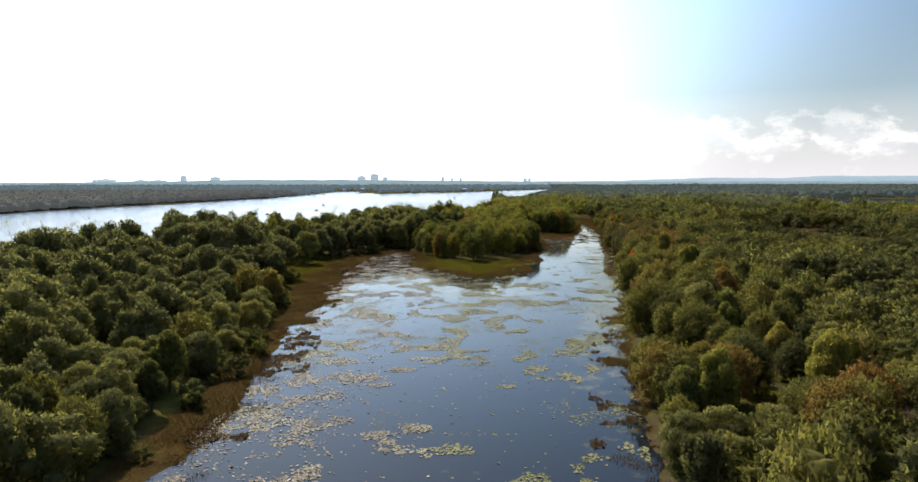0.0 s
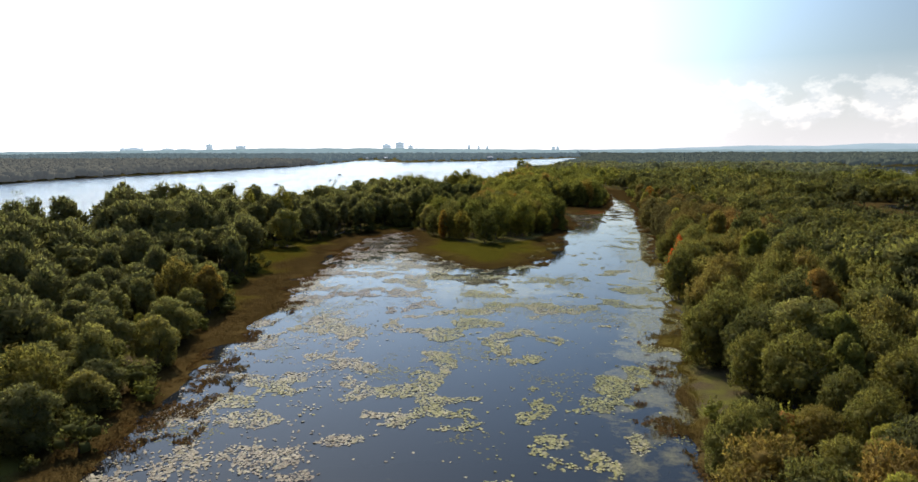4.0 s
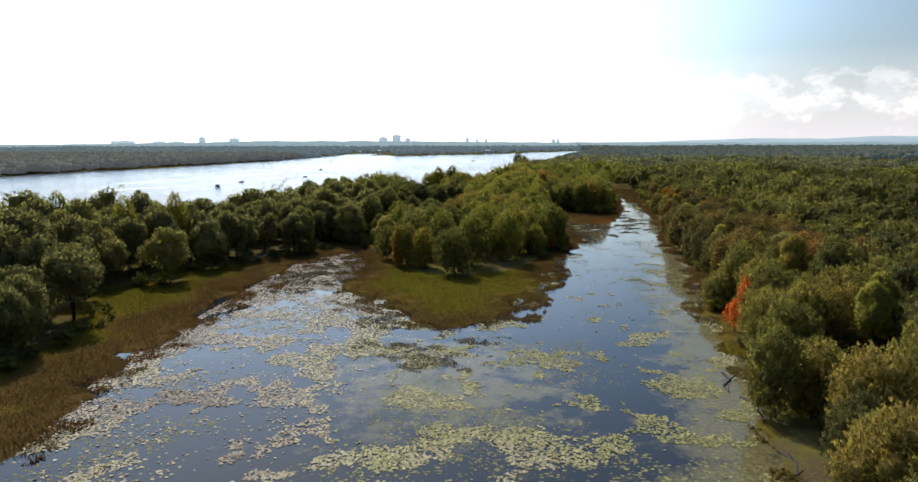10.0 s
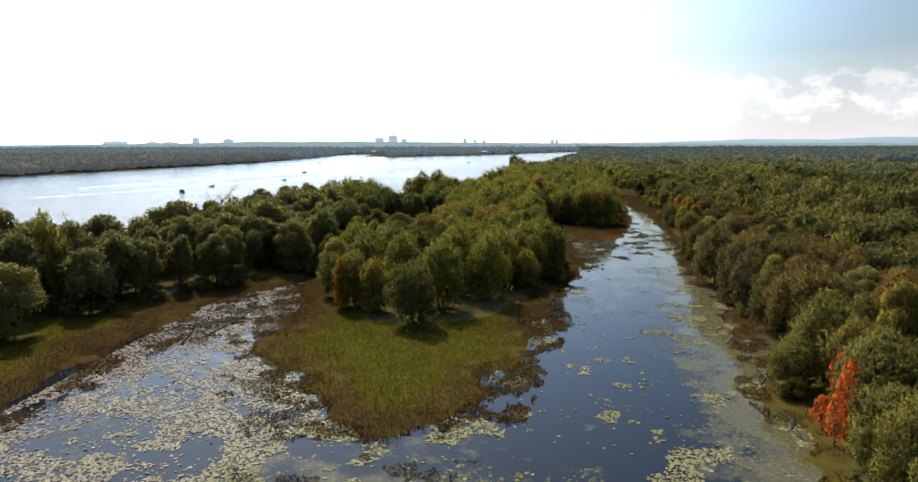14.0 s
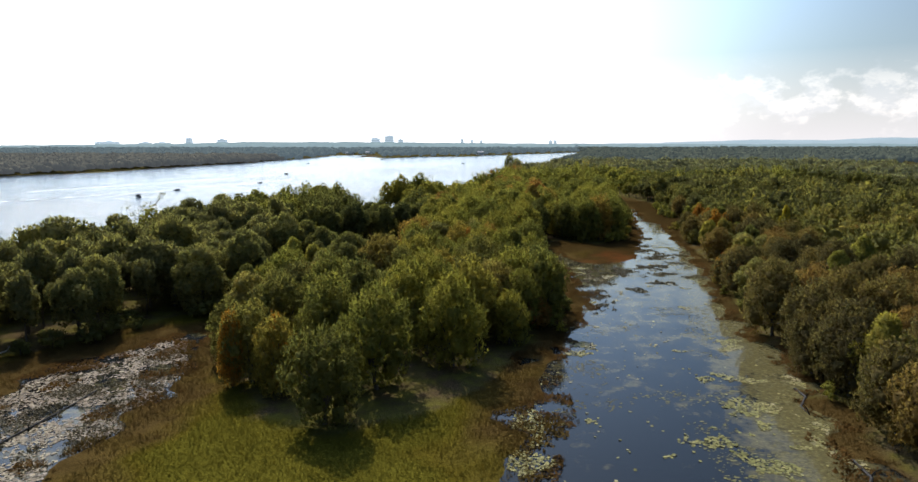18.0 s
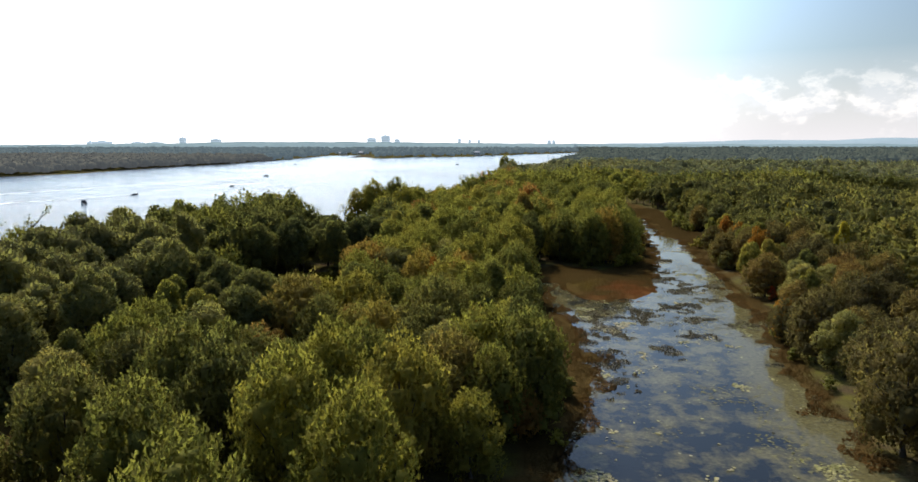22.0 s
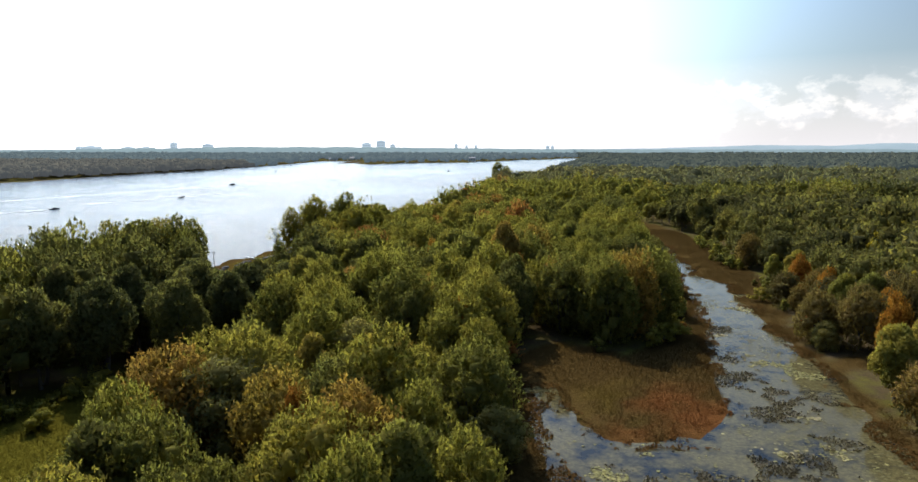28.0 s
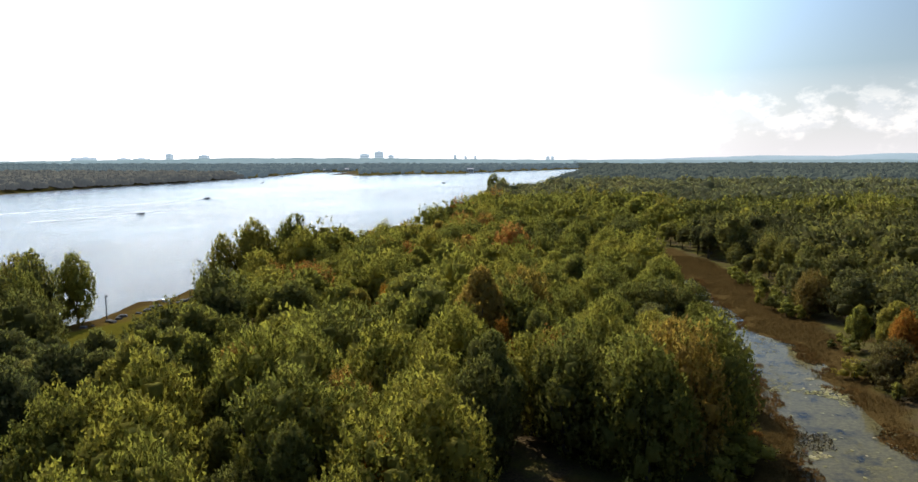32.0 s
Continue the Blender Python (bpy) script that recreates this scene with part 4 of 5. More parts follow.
rest = ~single
inner = rest & ((off < 74) | (zone == 1) | ((near[:, 0] < 10) & (near[:, 1] < 620))) & (near[:, 1] > 40)
outer = rest & ~inner
for zn, nm, lb in ((1, "left_bank_woods", "tall mixed green woods between slough and river"), (2, "peninsula_woods", "dense olive-green maple woods on the peninsula"),
                   (3, "east_woods", "dense dark olive woods beside the slough")):
    s = inner & (zone == zn)
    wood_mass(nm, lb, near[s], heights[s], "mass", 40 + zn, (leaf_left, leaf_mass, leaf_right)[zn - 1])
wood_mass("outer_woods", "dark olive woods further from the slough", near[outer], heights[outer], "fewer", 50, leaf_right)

south = jittered(-170, 420, -190, 700, 9.6, 9)
south = south[(inside(south, TREES_LEFT + [(-165, -80)]) | (south[:, 0] > np.interp(south[:, 1], [-200, 84, 175, 264, 700], [24, 32, 50, 76, 200])) | (south[:, 0] < -48)) & (water_depth(south) < -3)]
south = south[(south[:, 1] < 46) | (south[:, 0] > 0.74 * south[:, 1] + 72)]
wood_mass("south_woods", "dark olive woods around the slough's lower end", south, rng.uniform(9, 14, len(south)), "low", 58)

# haze over the far crowns, added as a weak blue-grey glow
horizon_leaf = haze_glow_material("hazed_horizon_leaves", (0.044, 0.050, 0.030), (0.080, 0.080, 0.044), (0.34, 0.46, 0.55), 0.075, 0.03)
shore_leaf = haze_glow_material("hazed_shore_leaves", (0.052, 0.050, 0.032), (0.096, 0.082, 0.052), (0.42, 0.46, 0.50), 0.12, 0.06)

# farther woods, coarser with distance
mid = jittered(-60, 900, 300, 1250, 9.6, 2)
zone_mid = wooded(mid)
keep = (zone_mid > 0) & ~((mid[:, 1] < 700) & (mid[:, 0] < 330)) & (mid[:, 0] < 0.74 * mid[:, 1] + 60)
mid, zone_mid = mid[keep], zone_mid[keep]
hm = height_of(mid, zone_mid, rng)
closer = np.hypot(mid[:, 0] - 49, mid[:, 1] - 414) < 480
wood_mass("middle_woods", "continuous olive-green canopy beyond the channel's end", mid[closer], hm[closer], "fewer", 51)
# haze here is put into the leaf colour
wood_mass("distant_woods", "continuous dark green canopy, hazy in the distance", mid[~closer], hm[~closer], "low", 52, leaf_hazed)
far = jittered(0, 2500, 1250, 2900, 19.0, 3)
zone_far = wooded(far)
keep = (zone_far > 0) & (far[:, 0] < 0.74 * far[:, 1] + 80)
far = far[keep]
wood_mass("horizon_woods", "far dark green canopy in haze towards the horizon", far, rng.uniform(9, 13, len(far)) + 7 * value_noise(far, 120, 23, 3), "dot", 53, horizon_leaf)


def far_shore(p):
    return (~inside(p, RIVER)) & (p[:, 0] < np.interp(p[:, 1], [-400, 800, 1400, 1860, 2120, 2360, 2760, 3300], [-560, -556, -432, -240, 13, 140, 384, 700]) - 3)


opp = np.concatenate([jittered(-1500, -380, 500, 1700, 12.0, 4), jittered(-1800, 600, 1700, 3000, 26.0, 5)])
opp = opp[far_shore(opp - (11, 0)) & (opp[:, 0] > -0.78 * opp[:, 1] - 60)]
by = opp[:, 1] < 1650
wood_mass("opposite_shore_woods", "hazy grey-green woods along the river's opposite shore", opp[by], rng.uniform(9, 16, by.sum()), "dot", 54, shore_leaf)
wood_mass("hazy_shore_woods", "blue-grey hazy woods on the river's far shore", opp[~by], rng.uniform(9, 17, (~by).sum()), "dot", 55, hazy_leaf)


bush = jittered(-56, 24, 352, 490, 3.4, 12)
cd = segments_distance(bush, CLEARING, False)
bush = bush[(cd < 13) & (value_noise(bush, 8, 14, 2) > 0.50 + 0.016 * np.maximum(9 - cd, 0)) & (water_depth(bush) < -2)]
wood_mass("clearing_shrubs", "low olive shrubs in the grassy clearing", bush, rng.uniform(1.4, 3.6, len(bush)), "shrub", 56)
bush = jittered(-90, 140, 90, 690, 4.0, 13)
bush = bush[(wooded(bush) == 0) & (water_depth(bush) < -2.5) & (segments_distance(bush, SLOUGH) < 30)]
near_trees = np.array([np.min(np.hypot(near[:, 0] - x, near[:, 1] - y)) for x, y in bush])
bush = bush[(near_trees < 7.5) & (value_noise(bush, 9, 15, 2) > 0.42)]
wood_mass("edge_shrubs", "low olive shrubs along the edge of the woods", bush, rng.uniform(1.5, 4.0, len(bush)), "shrub", 57)


# ---- single coloured and landmark trees ----
ragged = Kind("poplar", 700, 1)
ragged.full = [(crown(np.random.default_rng(710 + i), 0.3, 12, 4.6, 620, 0.85, 7, "poplar"), ragged.full[0][1]) for i in range(3)]
red_kit = tree_kit(ragged, leaf_red, "red")
orange_kit = tree_kit(maple, leaf_orange, "orange")[2:4]
yellow_kit = tree_kit(poplar, leaf_yellow, "yellow")[:2]
for x, y, h, w in ((70.5, 267, 11.5, 0.30), (73, 274, 10.0, 0.30), (68, 264.5, 7.0, 0.32), (69, 270, 5.0, 0.36), (63, 238, 4.0, 0.22), (105, 445, 3.5, 0.22), (114, 505, 3, 0.25)):
    plant("red_maple_tree", red_kit, int(x), x, y, h, w, "slim maple turned scarlet at the slough's edge", "autumn maples")
for x, y, h, w in ((93.5, 413, 7.5, 0.45), (120.5, 487, 10.5, 0.6), (110, 468, 14, 0.5), (95, 407, 7, 0.42), (122, 512, 10, 0.55), (-11, 332, 11.5, 0.42), (-3.5, 332, 11, 0.3), (24, 428, 12, 0.42), (124, 530, 10, 0.6), (40, 470, 12, 0.45), (52, 510, 12.5, 0.5), (8, 560, 12, 0.5), (30, 540, 12, 0.45)):
    plant("orange_maple_tree", orange_kit, int(x), x, y, h, w, "maple with orange autumn leaves among green woods", "autumn maples")
for x, y, h, w in ((98.5, 329.5, 11.5, 0.55), (184, 586, 13.5, 0.9), (196, 581, 13, 0.8), (140, 481, 15.0, 0.6), (133, 500, 12.5, 0.5), (160, 560, 13, 0.6)):
    plant("yellow_poplar_tree", yellow_kit, int(x), x, y, h, w, "poplar with yellow autumn crown above green woods", "autumn poplars")
for x, y, h, w in ((-18, 604, 18, 1.25), (-9, 614, 19, 1.1), (-26, 600, 15, 0.9), (-50, 524, 18, 1.1), (-58, 514, 17, 0.9), (-41, 540, 17.5, 0.85), (-34, 529, 15.5, 0.8), (-47, 548, 13, 0.7), (-50, 549, 16.5, 1.05), (-45, 560, 15.5, 0.95), (-27, 588, 5.0, 0.45), (60, 1078, 21, 1.5), (70, 1092, 17, 1.2), (-78, 440, 16, 1.0), (-110, 318, 22, 1.0), (-92, 322, 20, 0.9), (-80, 330, 21, 0.9), (-120, 290, 21, 1.0)):
    plant("river_bank_tree", maple_kit, int(y), x, y, h, w, "broad dark tree standing on the river bank", "river bank trees")


for x, y, h, w in ((-15, 408, 15, 1.1), (-21, 415, 16, 1.15), (-9, 402, 13, 0.9), (-8, 470, 15, 1.1), (-17, 463, 16.5, 1.2), (-25, 459, 15.5, 1.1), (-33, 455, 15, 1.1), (-3, 481, 14.5, 1.0),
                   (-11, 487, 15, 1.1), (1, 493, 13, 0.9), (-20, 478, 17, 1.2), (-30, 474, 16.5, 1.2), (-41, 464, 16, 1.1), (-36, 486, 17, 1.2), (-48, 478, 16, 1.1)):
    plant("shade_tree", shade_kit, int(y), x, y, h, w, "tall dark green tree beside the grassy clearing", "dark trees round the clearing")


# ---- reeds, weeds and lily pads ----
def blades(p, z, h, tint, count, width, seed, lean=0.35):
    """Tufts of narrow upright blades."""
    r = np.random.default_rng(seed)
    n = len(p) * count
    root = np.repeat(np.column_stack([p, z]), count, 0) + np.column_stack([r.normal(0, 0.28, (n, 2)), np.zeros(n)])
    a = r.uniform(0, 2 * math.pi, n)
    tall = np.repeat(h, count) * r.uniform(0.6, 1.15, n)
    side = np.column_stack([np.cos(a), np.sin(a), np.zeros(n)]) * (width * r.uniform(0.6, 1.3, n))[:, None]
    tip = root + np.column_stack([r.normal(0, lean, (n, 2)) * tall[:, None], tall])
    v = np.stack([root - side, root + side, tip], 1).reshape(-1, 3)
    return v, np.arange(3 * n).reshape(n, 3), np.repeat(tint, count * 3)


marsh = jittered(-95, 140, 74, 715, 0.62, 6)
marsh = marsh[(segments_distance(marsh, SLOUGH) < 42) | (segments_distance(marsh, CLEARING, False) < 18)]
wd = water_depth(marsh)
marsh_ok = (wd < np.where((marsh[:, 0] > 42) & (marsh[:, 1] > 150), 1.2, np.interp(marsh[:, 1], [420, 450], [5.0, 0.8]))) & (wooded(marsh) == 0)
marsh, wd = marsh[marsh_ok], wd[marsh_ok]
patchy = value_noise(marsh, 5, 41)
keep = (patchy > 0.36 + np.clip(wd + 3, 0, 3) * 0.045 + np.clip(wd, 0, 5) * 0.035) | (wd < -5)
marsh, wd, patchy = marsh[keep], wd[keep], patchy[keep]
v, f, t = blades(marsh, np.maximum(ground_height(marsh), -0.1) - 0.05, 0.30 + 0.5 * patchy, marsh_tint(marsh), 4, 0.065, 61, 0.6)
tagged(new("reeds", quads_mesh("reeds", v, f, [reed_mat], tint=t)), "russet and olive reeds and grasses fringing the slough", "reeds", kind="stuff")

# turf and marsh colours on the open ground
gp = np.empty(len(ground.data.vertices) * 3, np.float32)
ground.data.vertices.foreach_get("co", gp)
gp = gp.reshape(-1, 3)[:, :2].astype(float)
bare = np.zeros(len(gp))
around = (np.abs(gp[:, 0] - 50) < 300) & (np.abs(gp[:, 1] - 380) < 380)
bare[around] = (wooded(gp[around]) == 0) * 1.0
for nm, values in (("open", bare), ("tint", np.where(around, marsh_tint(gp), 0.3))):
    at = ground.data.attributes.new(nm, "FLOAT", "POINT")
    at.data.foreach_set("value", values.astype(np.float32))

fringe = jittered(-60, 125, 90, 640, 0.3, 8)
fringe = fringe[(np.abs(segments_distance(fringe, SLOUGH)) < 9)]
fd = water_depth(fringe)
fringe = fringe[(fd > -1.5) & (fd < np.where((fringe[:, 0] > 42) & (fringe[:, 1] > 150), 2.5, np.interp(fringe[:, 1], [430, 470], [7, 2]))) & (value_noise(fringe, 3.4, 46, 4) > 0.50 + 0.022 * np.maximum(fd, 0) - np.where((fringe[:, 1] > 270) & (fringe[:, 0] < 75), 0.05, 0))]
lean = np.column_stack([rng.normal(0, 0.3, (len(fringe), 2)), np.ones(len(fringe))])
v, f = sprays(np.column_stack([fringe, rng.uniform(0.02, 0.22, len(fringe))]), lean / np.linalg.norm(lean, axis=1)[:, None], 0.42, rng, 0.0, 1.0, 0.6)
v[:, 2] = np.maximum(v[:, 2], 0.01)
t = np.repeat(np.clip(marsh_tint(fringe) * 0.8, 0, 1), 3)
tagged(new("marsh_plants", quads_mesh("marsh_plants", v, f, [reed_mat], tint=t)), "low russet marsh plants spreading into the shallows", "marsh plants", kind="stuff")

WEED_BEDS = ((56, 400, 4, 16), (62, 425, 5, 12), (-30, 338, 8, 12), (-38, 318, 6, 16), (7, 244, 9, 5), (0, 252, 8, 4), (16, 256, 6, 3), (-14, 286, 7, 9), (-8, 270, 6, 6), (81, 428, 5, 3), (84, 440, 6, 2.5), (86, 456, 6, 3), (80, 416, 6, 3), (88, 424, 5, 2.5), (76, 436, 6, 3), (90, 446, 5, 2.5), (84, 470, 6, 4),
             (92, 462, 5, 4), (-24, 320, 6, 14), (70, 405, 3, 4), (88, 480, 4, 5), (94, 500, 4, 4), (70, 430, 5, 6))
weeds = []
for i, (cx, cy, rx, ry) in enumerate(WEED_BEDS):
    r = np.random.default_rng(500 + i)
    q = r.uniform(-1.2, 1.2, (int(rx * ry * 130), 2)) * (rx, ry) + (cx, cy)
    d = np.hypot((q[:, 0] - cx) / rx, (q[:, 1] - cy) / ry)
    weeds.append(q[(value_noise(q, 2.6, 44) > 0.31 + 0.26 * d) & (water_depth(q) > 0)])
weeds = np.concatenate(weeds)
up = np.column_stack([rng.normal(0, 0.35, (len(weeds), 2)), np.ones(len(weeds))])
v, f = sprays(np.column_stack([weeds, rng.uniform(0.02, 0.16, len(weeds))]), up / np.linalg.norm(up, axis=1)[:, None], 0.27, rng, 0.0, 1.0, 0.6)
v[:, 2] = np.maximum(v[:, 2], 0.01)
t = np.repeat(np.clip(value_noise(weeds, 5, 45) + rng.normal(0, 0.2, len(weeds)), 0, 1), 3)
tagged(new("pickerelweed", quads_mesh("pickerelweed", v, f, [weed_mat], tint=t)), "dark low water weeds standing in shallow beds", "water weeds", kind="stuff")


def pads():
    r = np.random.default_rng(77)
    p = np.column_stack([r.uniform(-52, 112, 1010000), r.uniform(16, 560, 1010000)])
    p = p[inside(p, SLOUGH)]
    d = water_depth(p)
    p, d = p[d > 0.2], d[d > 0.2]
    x, y = p[:, 0], p[:, 1]
    left = np.clip((np.interp(y, [80, 190, 280, 400], [-14, -10, 8, 20]) - x) / 10, 0, 1)
    bay = np.clip((y - 262) / 20, 0, 1) * (x < 5)
    patch = 0.49 + 1.5 * (0.80 * value_noise(p, 6.0, 51, 4) + 0.20 * value_noise(p, 24, 53, 2) - 0.5)
    bias = 0.10 * np.clip(1 - d / 10, 0, 1) * left * np.interp(y, [90, 110, 150, 200], [1, 1, 0.3, 1]) + np.interp(y, [76, 130, 160, 215, 265, 300, 420, 560], [-0.07, -0.04, 0.0, 0.03, 0.04, 0.01, -0.1, -0.18])
    bias = bias + 0.14 * left * np.clip((y - 208) / 22, 0, 1) + 0.02 * bay + 0.08 * np.exp(-((x - 12) / 14) ** 2 - ((y - 226) / 20) ** 2)
    clear = np.exp(-((x - np.interp(y, [150, 230, 330, 420], [18, 36, 56, 74])) / 8) ** 2) * np.interp(y, [200, 260], [0, 1])
    lane = np.exp(-((x - np.interp(y, [150, 205, 250], [-12, -17, -30])) / 5) ** 2) * np.interp(y, [160, 200, 235, 262], [0, 1, 1, 0])
    score = patch + bias - 0.16 * clear - 0.10 * lane
    strewn = value_noise(p, 3.2, 57, 3)
    chance = np.where(score > 0.60, 0.85, np.where(score > 0.57, 0.15, np.clip(0.004 + (0.13 * left + 0.3 * bay) * np.clip((strewn - 0.42) * 5, 0, 1) * (1 - 0.8 * lane), 0, 1)))
    ok = r.uniform(0, 1, len(p)) < chance
    p, score = p[ok], score[ok]
    n = len(p)
    rad = r.uniform(0.12, 0.28, n)
    a = r.uniform(0, 6.28, n)
    tilt = r.normal(0, 0.16, (n, 2))
    ring = a[:, None] + np.arange(5) * math.pi * 0.4
    dx, dy = np.cos(ring) * rad[:, None], np.sin(ring) * rad[:, None]
    v = np.stack([p[:, 0, None] + dx, p[:, 1, None] + dy, 0.03 + r.uniform(0, 0.05, n)[:, None] + np.maximum(dx * tilt[:, :1] + dy * tilt[:, 1:], -0.02)], 2).reshape(-1, 3)
    tone = np.clip(value_noise(p, 18, 52) * 0.9 + r.normal(0, 0.1, n) - 0.1 + np.clip((5 - p[:, 0]) / 40, 0, 0.45) + 0.25 * ((p[:, 0] < 5) & (p[:, 1] > 300)), 0, 1)
    me = quads_mesh("lily_pads", v, np.arange(5 * n).reshape(n, 5), [pad_mat], tint=np.repeat(tone, 5))
    return tagged(new("lily_pads", me), "floating yellow-green lily pads in drifting mats", "lily pads", kind="stuff")


pads()


def weed_film():
    """Thin drifts of fine weed just breaking the surface, densest along the east shore."""
    r = np.random.default_rng(78)
    p = np.column_stack([r.uniform(-46, 112, 380000), r.uniform(100, 600, 380000)])
    p = p[inside(p, SLOUGH)]
    d = water_depth(p)
    p, d = p[d > 0.1], d[d > 0.1]
    x, y = p[:, 0], p[:, 1]
    shore = np.interp(y, [84, 128, 175, 228, 264, 300, 341, 405, 470, 573], [26, 35, 45, 58, 66, 73, 81, 90, 101, 105])
    east = np.exp(-((shore - x - 5) / 9) ** 2) * np.interp(y, [120, 190, 430, 520], [0.3, 1, 1, 0.6])
    middle = np.exp(-((x - 10) / 22) ** 2 - ((y - 232) / 26) ** 2)
    upper = np.interp(y, [430, 470], [0, 0.5])
    score = value_noise(p, 13, 55, 5) + 0.24 * np.maximum(np.maximum(east, 0.9 * middle), upper) - 0.16
    ok = r.uniform(0, 1, len(p)) < np.clip((score - 0.46) * 4, 0, 0.5)
    p = p[ok]
    n = len(p)
    a, s = r.uniform(0, 6.28, n), r.uniform(0.12, 0.4, n)
    ring = a[:, None] + np.arange(4) * math.pi / 2
    grow = s[:, None] * r.uniform(0.5, 1.2, (n, 4))
    v = np.stack([p[:, 0, None] + np.cos(ring) * grow, p[:, 1, None] + np.sin(ring) * grow * 0.7, np.full((n, 4), 0.012) + r.uniform(0, 0.012, n)[:, None]], 2).reshape(-1, 3)
    tone = np.clip(value_noise(p, 9, 56) + r.normal(0, 0.15, n) + np.interp(p[:, 1], [210, 330], [0.25, -0.3]), 0, 1)
    me = quads_mesh("floating_weed", v, np.arange(4 * n).reshape(n, 4), [film_mat], tint=np.repeat(tone, 4))
    return tagged(new("floating_weed", me), "thin olive drifts of fine floating weed", "water weeds", kind="stuff")


weed_film()


# ---- distance: wooded plateau with the town, and hills ----
def ridge(name, label, x0, x1, y, depth, profile, material, step=14.0):
    xs = np.arange(x0, x1, step)
    p = np.column_stack([xs, np.full(len(xs), y)])
    tops = profile(xs) + (value_noise(p, 60, 71, 3) - 0.5) * 7
    rows = [np.column_stack([xs, np.full(len(xs), y - depth), np.full(len(xs), -2.0)]), np.column_stack([xs, np.full(len(xs), y - depth * 0.3), tops * 0.55]),
            np.column_stack([xs, np.full(len(xs), y), tops]), np.column_stack([xs, np.full(len(xs), y + 60), np.full(len(xs), -2.0)])]
    n = len(xs)
    i = np.arange(3 * n).reshape(3, n)[:, :-1].ravel()
    me = quads_mesh(name, np.concatenate(rows), np.stack([i, i + 1, i + 1 + n, i + n], 1), [material], smooth=True)
    return tagged(new(name, me), label, "hills", kind="structure")


# plateau and hills glow more strongly, standing in for thicker haze
plateau_mat = haze_glow_material("hazy_woods", (0.05, 0.07, 0.06), (0.10, 0.12, 0.10), (0.34, 0.46, 0.55), 0.42, 0.02)
hill_mat = haze_glow_material("hazy_hills", (0.06, 0.08, 0.08), (0.09, 0.11, 0.11), (0.42, 0.52, 0.60), 0.62, 0.006)
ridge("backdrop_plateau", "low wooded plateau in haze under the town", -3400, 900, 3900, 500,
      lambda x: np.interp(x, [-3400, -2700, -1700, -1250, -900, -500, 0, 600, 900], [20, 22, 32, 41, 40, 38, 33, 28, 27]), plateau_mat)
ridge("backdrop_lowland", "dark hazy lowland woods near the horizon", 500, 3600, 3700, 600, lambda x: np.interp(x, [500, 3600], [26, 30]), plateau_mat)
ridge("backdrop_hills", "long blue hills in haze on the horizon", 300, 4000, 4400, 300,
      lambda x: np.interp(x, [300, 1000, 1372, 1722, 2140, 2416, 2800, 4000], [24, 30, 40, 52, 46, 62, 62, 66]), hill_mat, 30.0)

# the towers' glow is haze too, not lit windows
concrete_far = haze_glow_material("hazy_concrete", (0.28, 0.28, 0.28), (0.36, 0.36, 0.36), (0.42, 0.52, 0.60), 0.75, 0.2)
glass_far = haze_glow_material("hazy_glass", (0.08, 0.09, 0.10), (0.10, 0.11, 0.12), (0.36, 0.46, 0.55), 0.6, 0.2)


def tower(x, y, base, w, d, top):
    b = thing("tower_block", pose(x, y, 0), "pale concrete tower block on the hazy skyline", "building", "skyline towers")
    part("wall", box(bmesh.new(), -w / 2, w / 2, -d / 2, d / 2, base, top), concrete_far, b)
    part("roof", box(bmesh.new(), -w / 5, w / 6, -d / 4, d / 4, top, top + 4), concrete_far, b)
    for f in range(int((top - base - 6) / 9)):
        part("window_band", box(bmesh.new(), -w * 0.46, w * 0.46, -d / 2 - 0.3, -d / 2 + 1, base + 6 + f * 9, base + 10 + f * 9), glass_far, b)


for x, w, top in ((-2107, 100, 42), (-2175, 24, 40), (-1646, 28, 62), (-1456, 50, 54), (-583, 46, 60), (-505, 46, 72), (-441, 26, 53), (-97, 16, 55), (-41, 14, 49), (10, 14, 49),
                  (-1900, 60, 38), (-1800, 80, 37), (395, 18, 45), (420, 14, 46)):
    tower(x, 3950, 20, w, 30, top)


# ---- boats, wakes and small things along the shores ----
gelcoat = principled("white_gelcoat", (0.72, 0.72, 0.70), 0.35)
dark_hull = principled("dark_hull", (0.03, 0.035, 0.045), 0.4)
vinyl = principled("grey_vinyl", (0.22, 0.22, 0.23), 0.7)
alu = principled("aluminium", (0.55, 0.56, 0.58), 0.35, 0.9)
canvas = principled("navy_canvas", (0.03, 0.04, 0.07), 0.9)
driftwood = principled("bleached_wood", (0.42, 0.38, 0.32), 0.9, 0, 0.5, 2.0)
wet_wood = principled("wet_dark_wood", (0.026, 0.021, 0.017), 0.9, 0, 0.5, 2.0)
foam = principled("wake_foam", (0.80, 0.82, 0.84), 0.6, 0, 0.1)
pole_wood = principled("weathered_pole", (0.14, 0.12, 0.10), 0.9, 0, 0.3, 4.0)
stone = principled("shore_stone", (0.11, 0.10, 0.09), 0.95, 0, 0.5, 1.0)


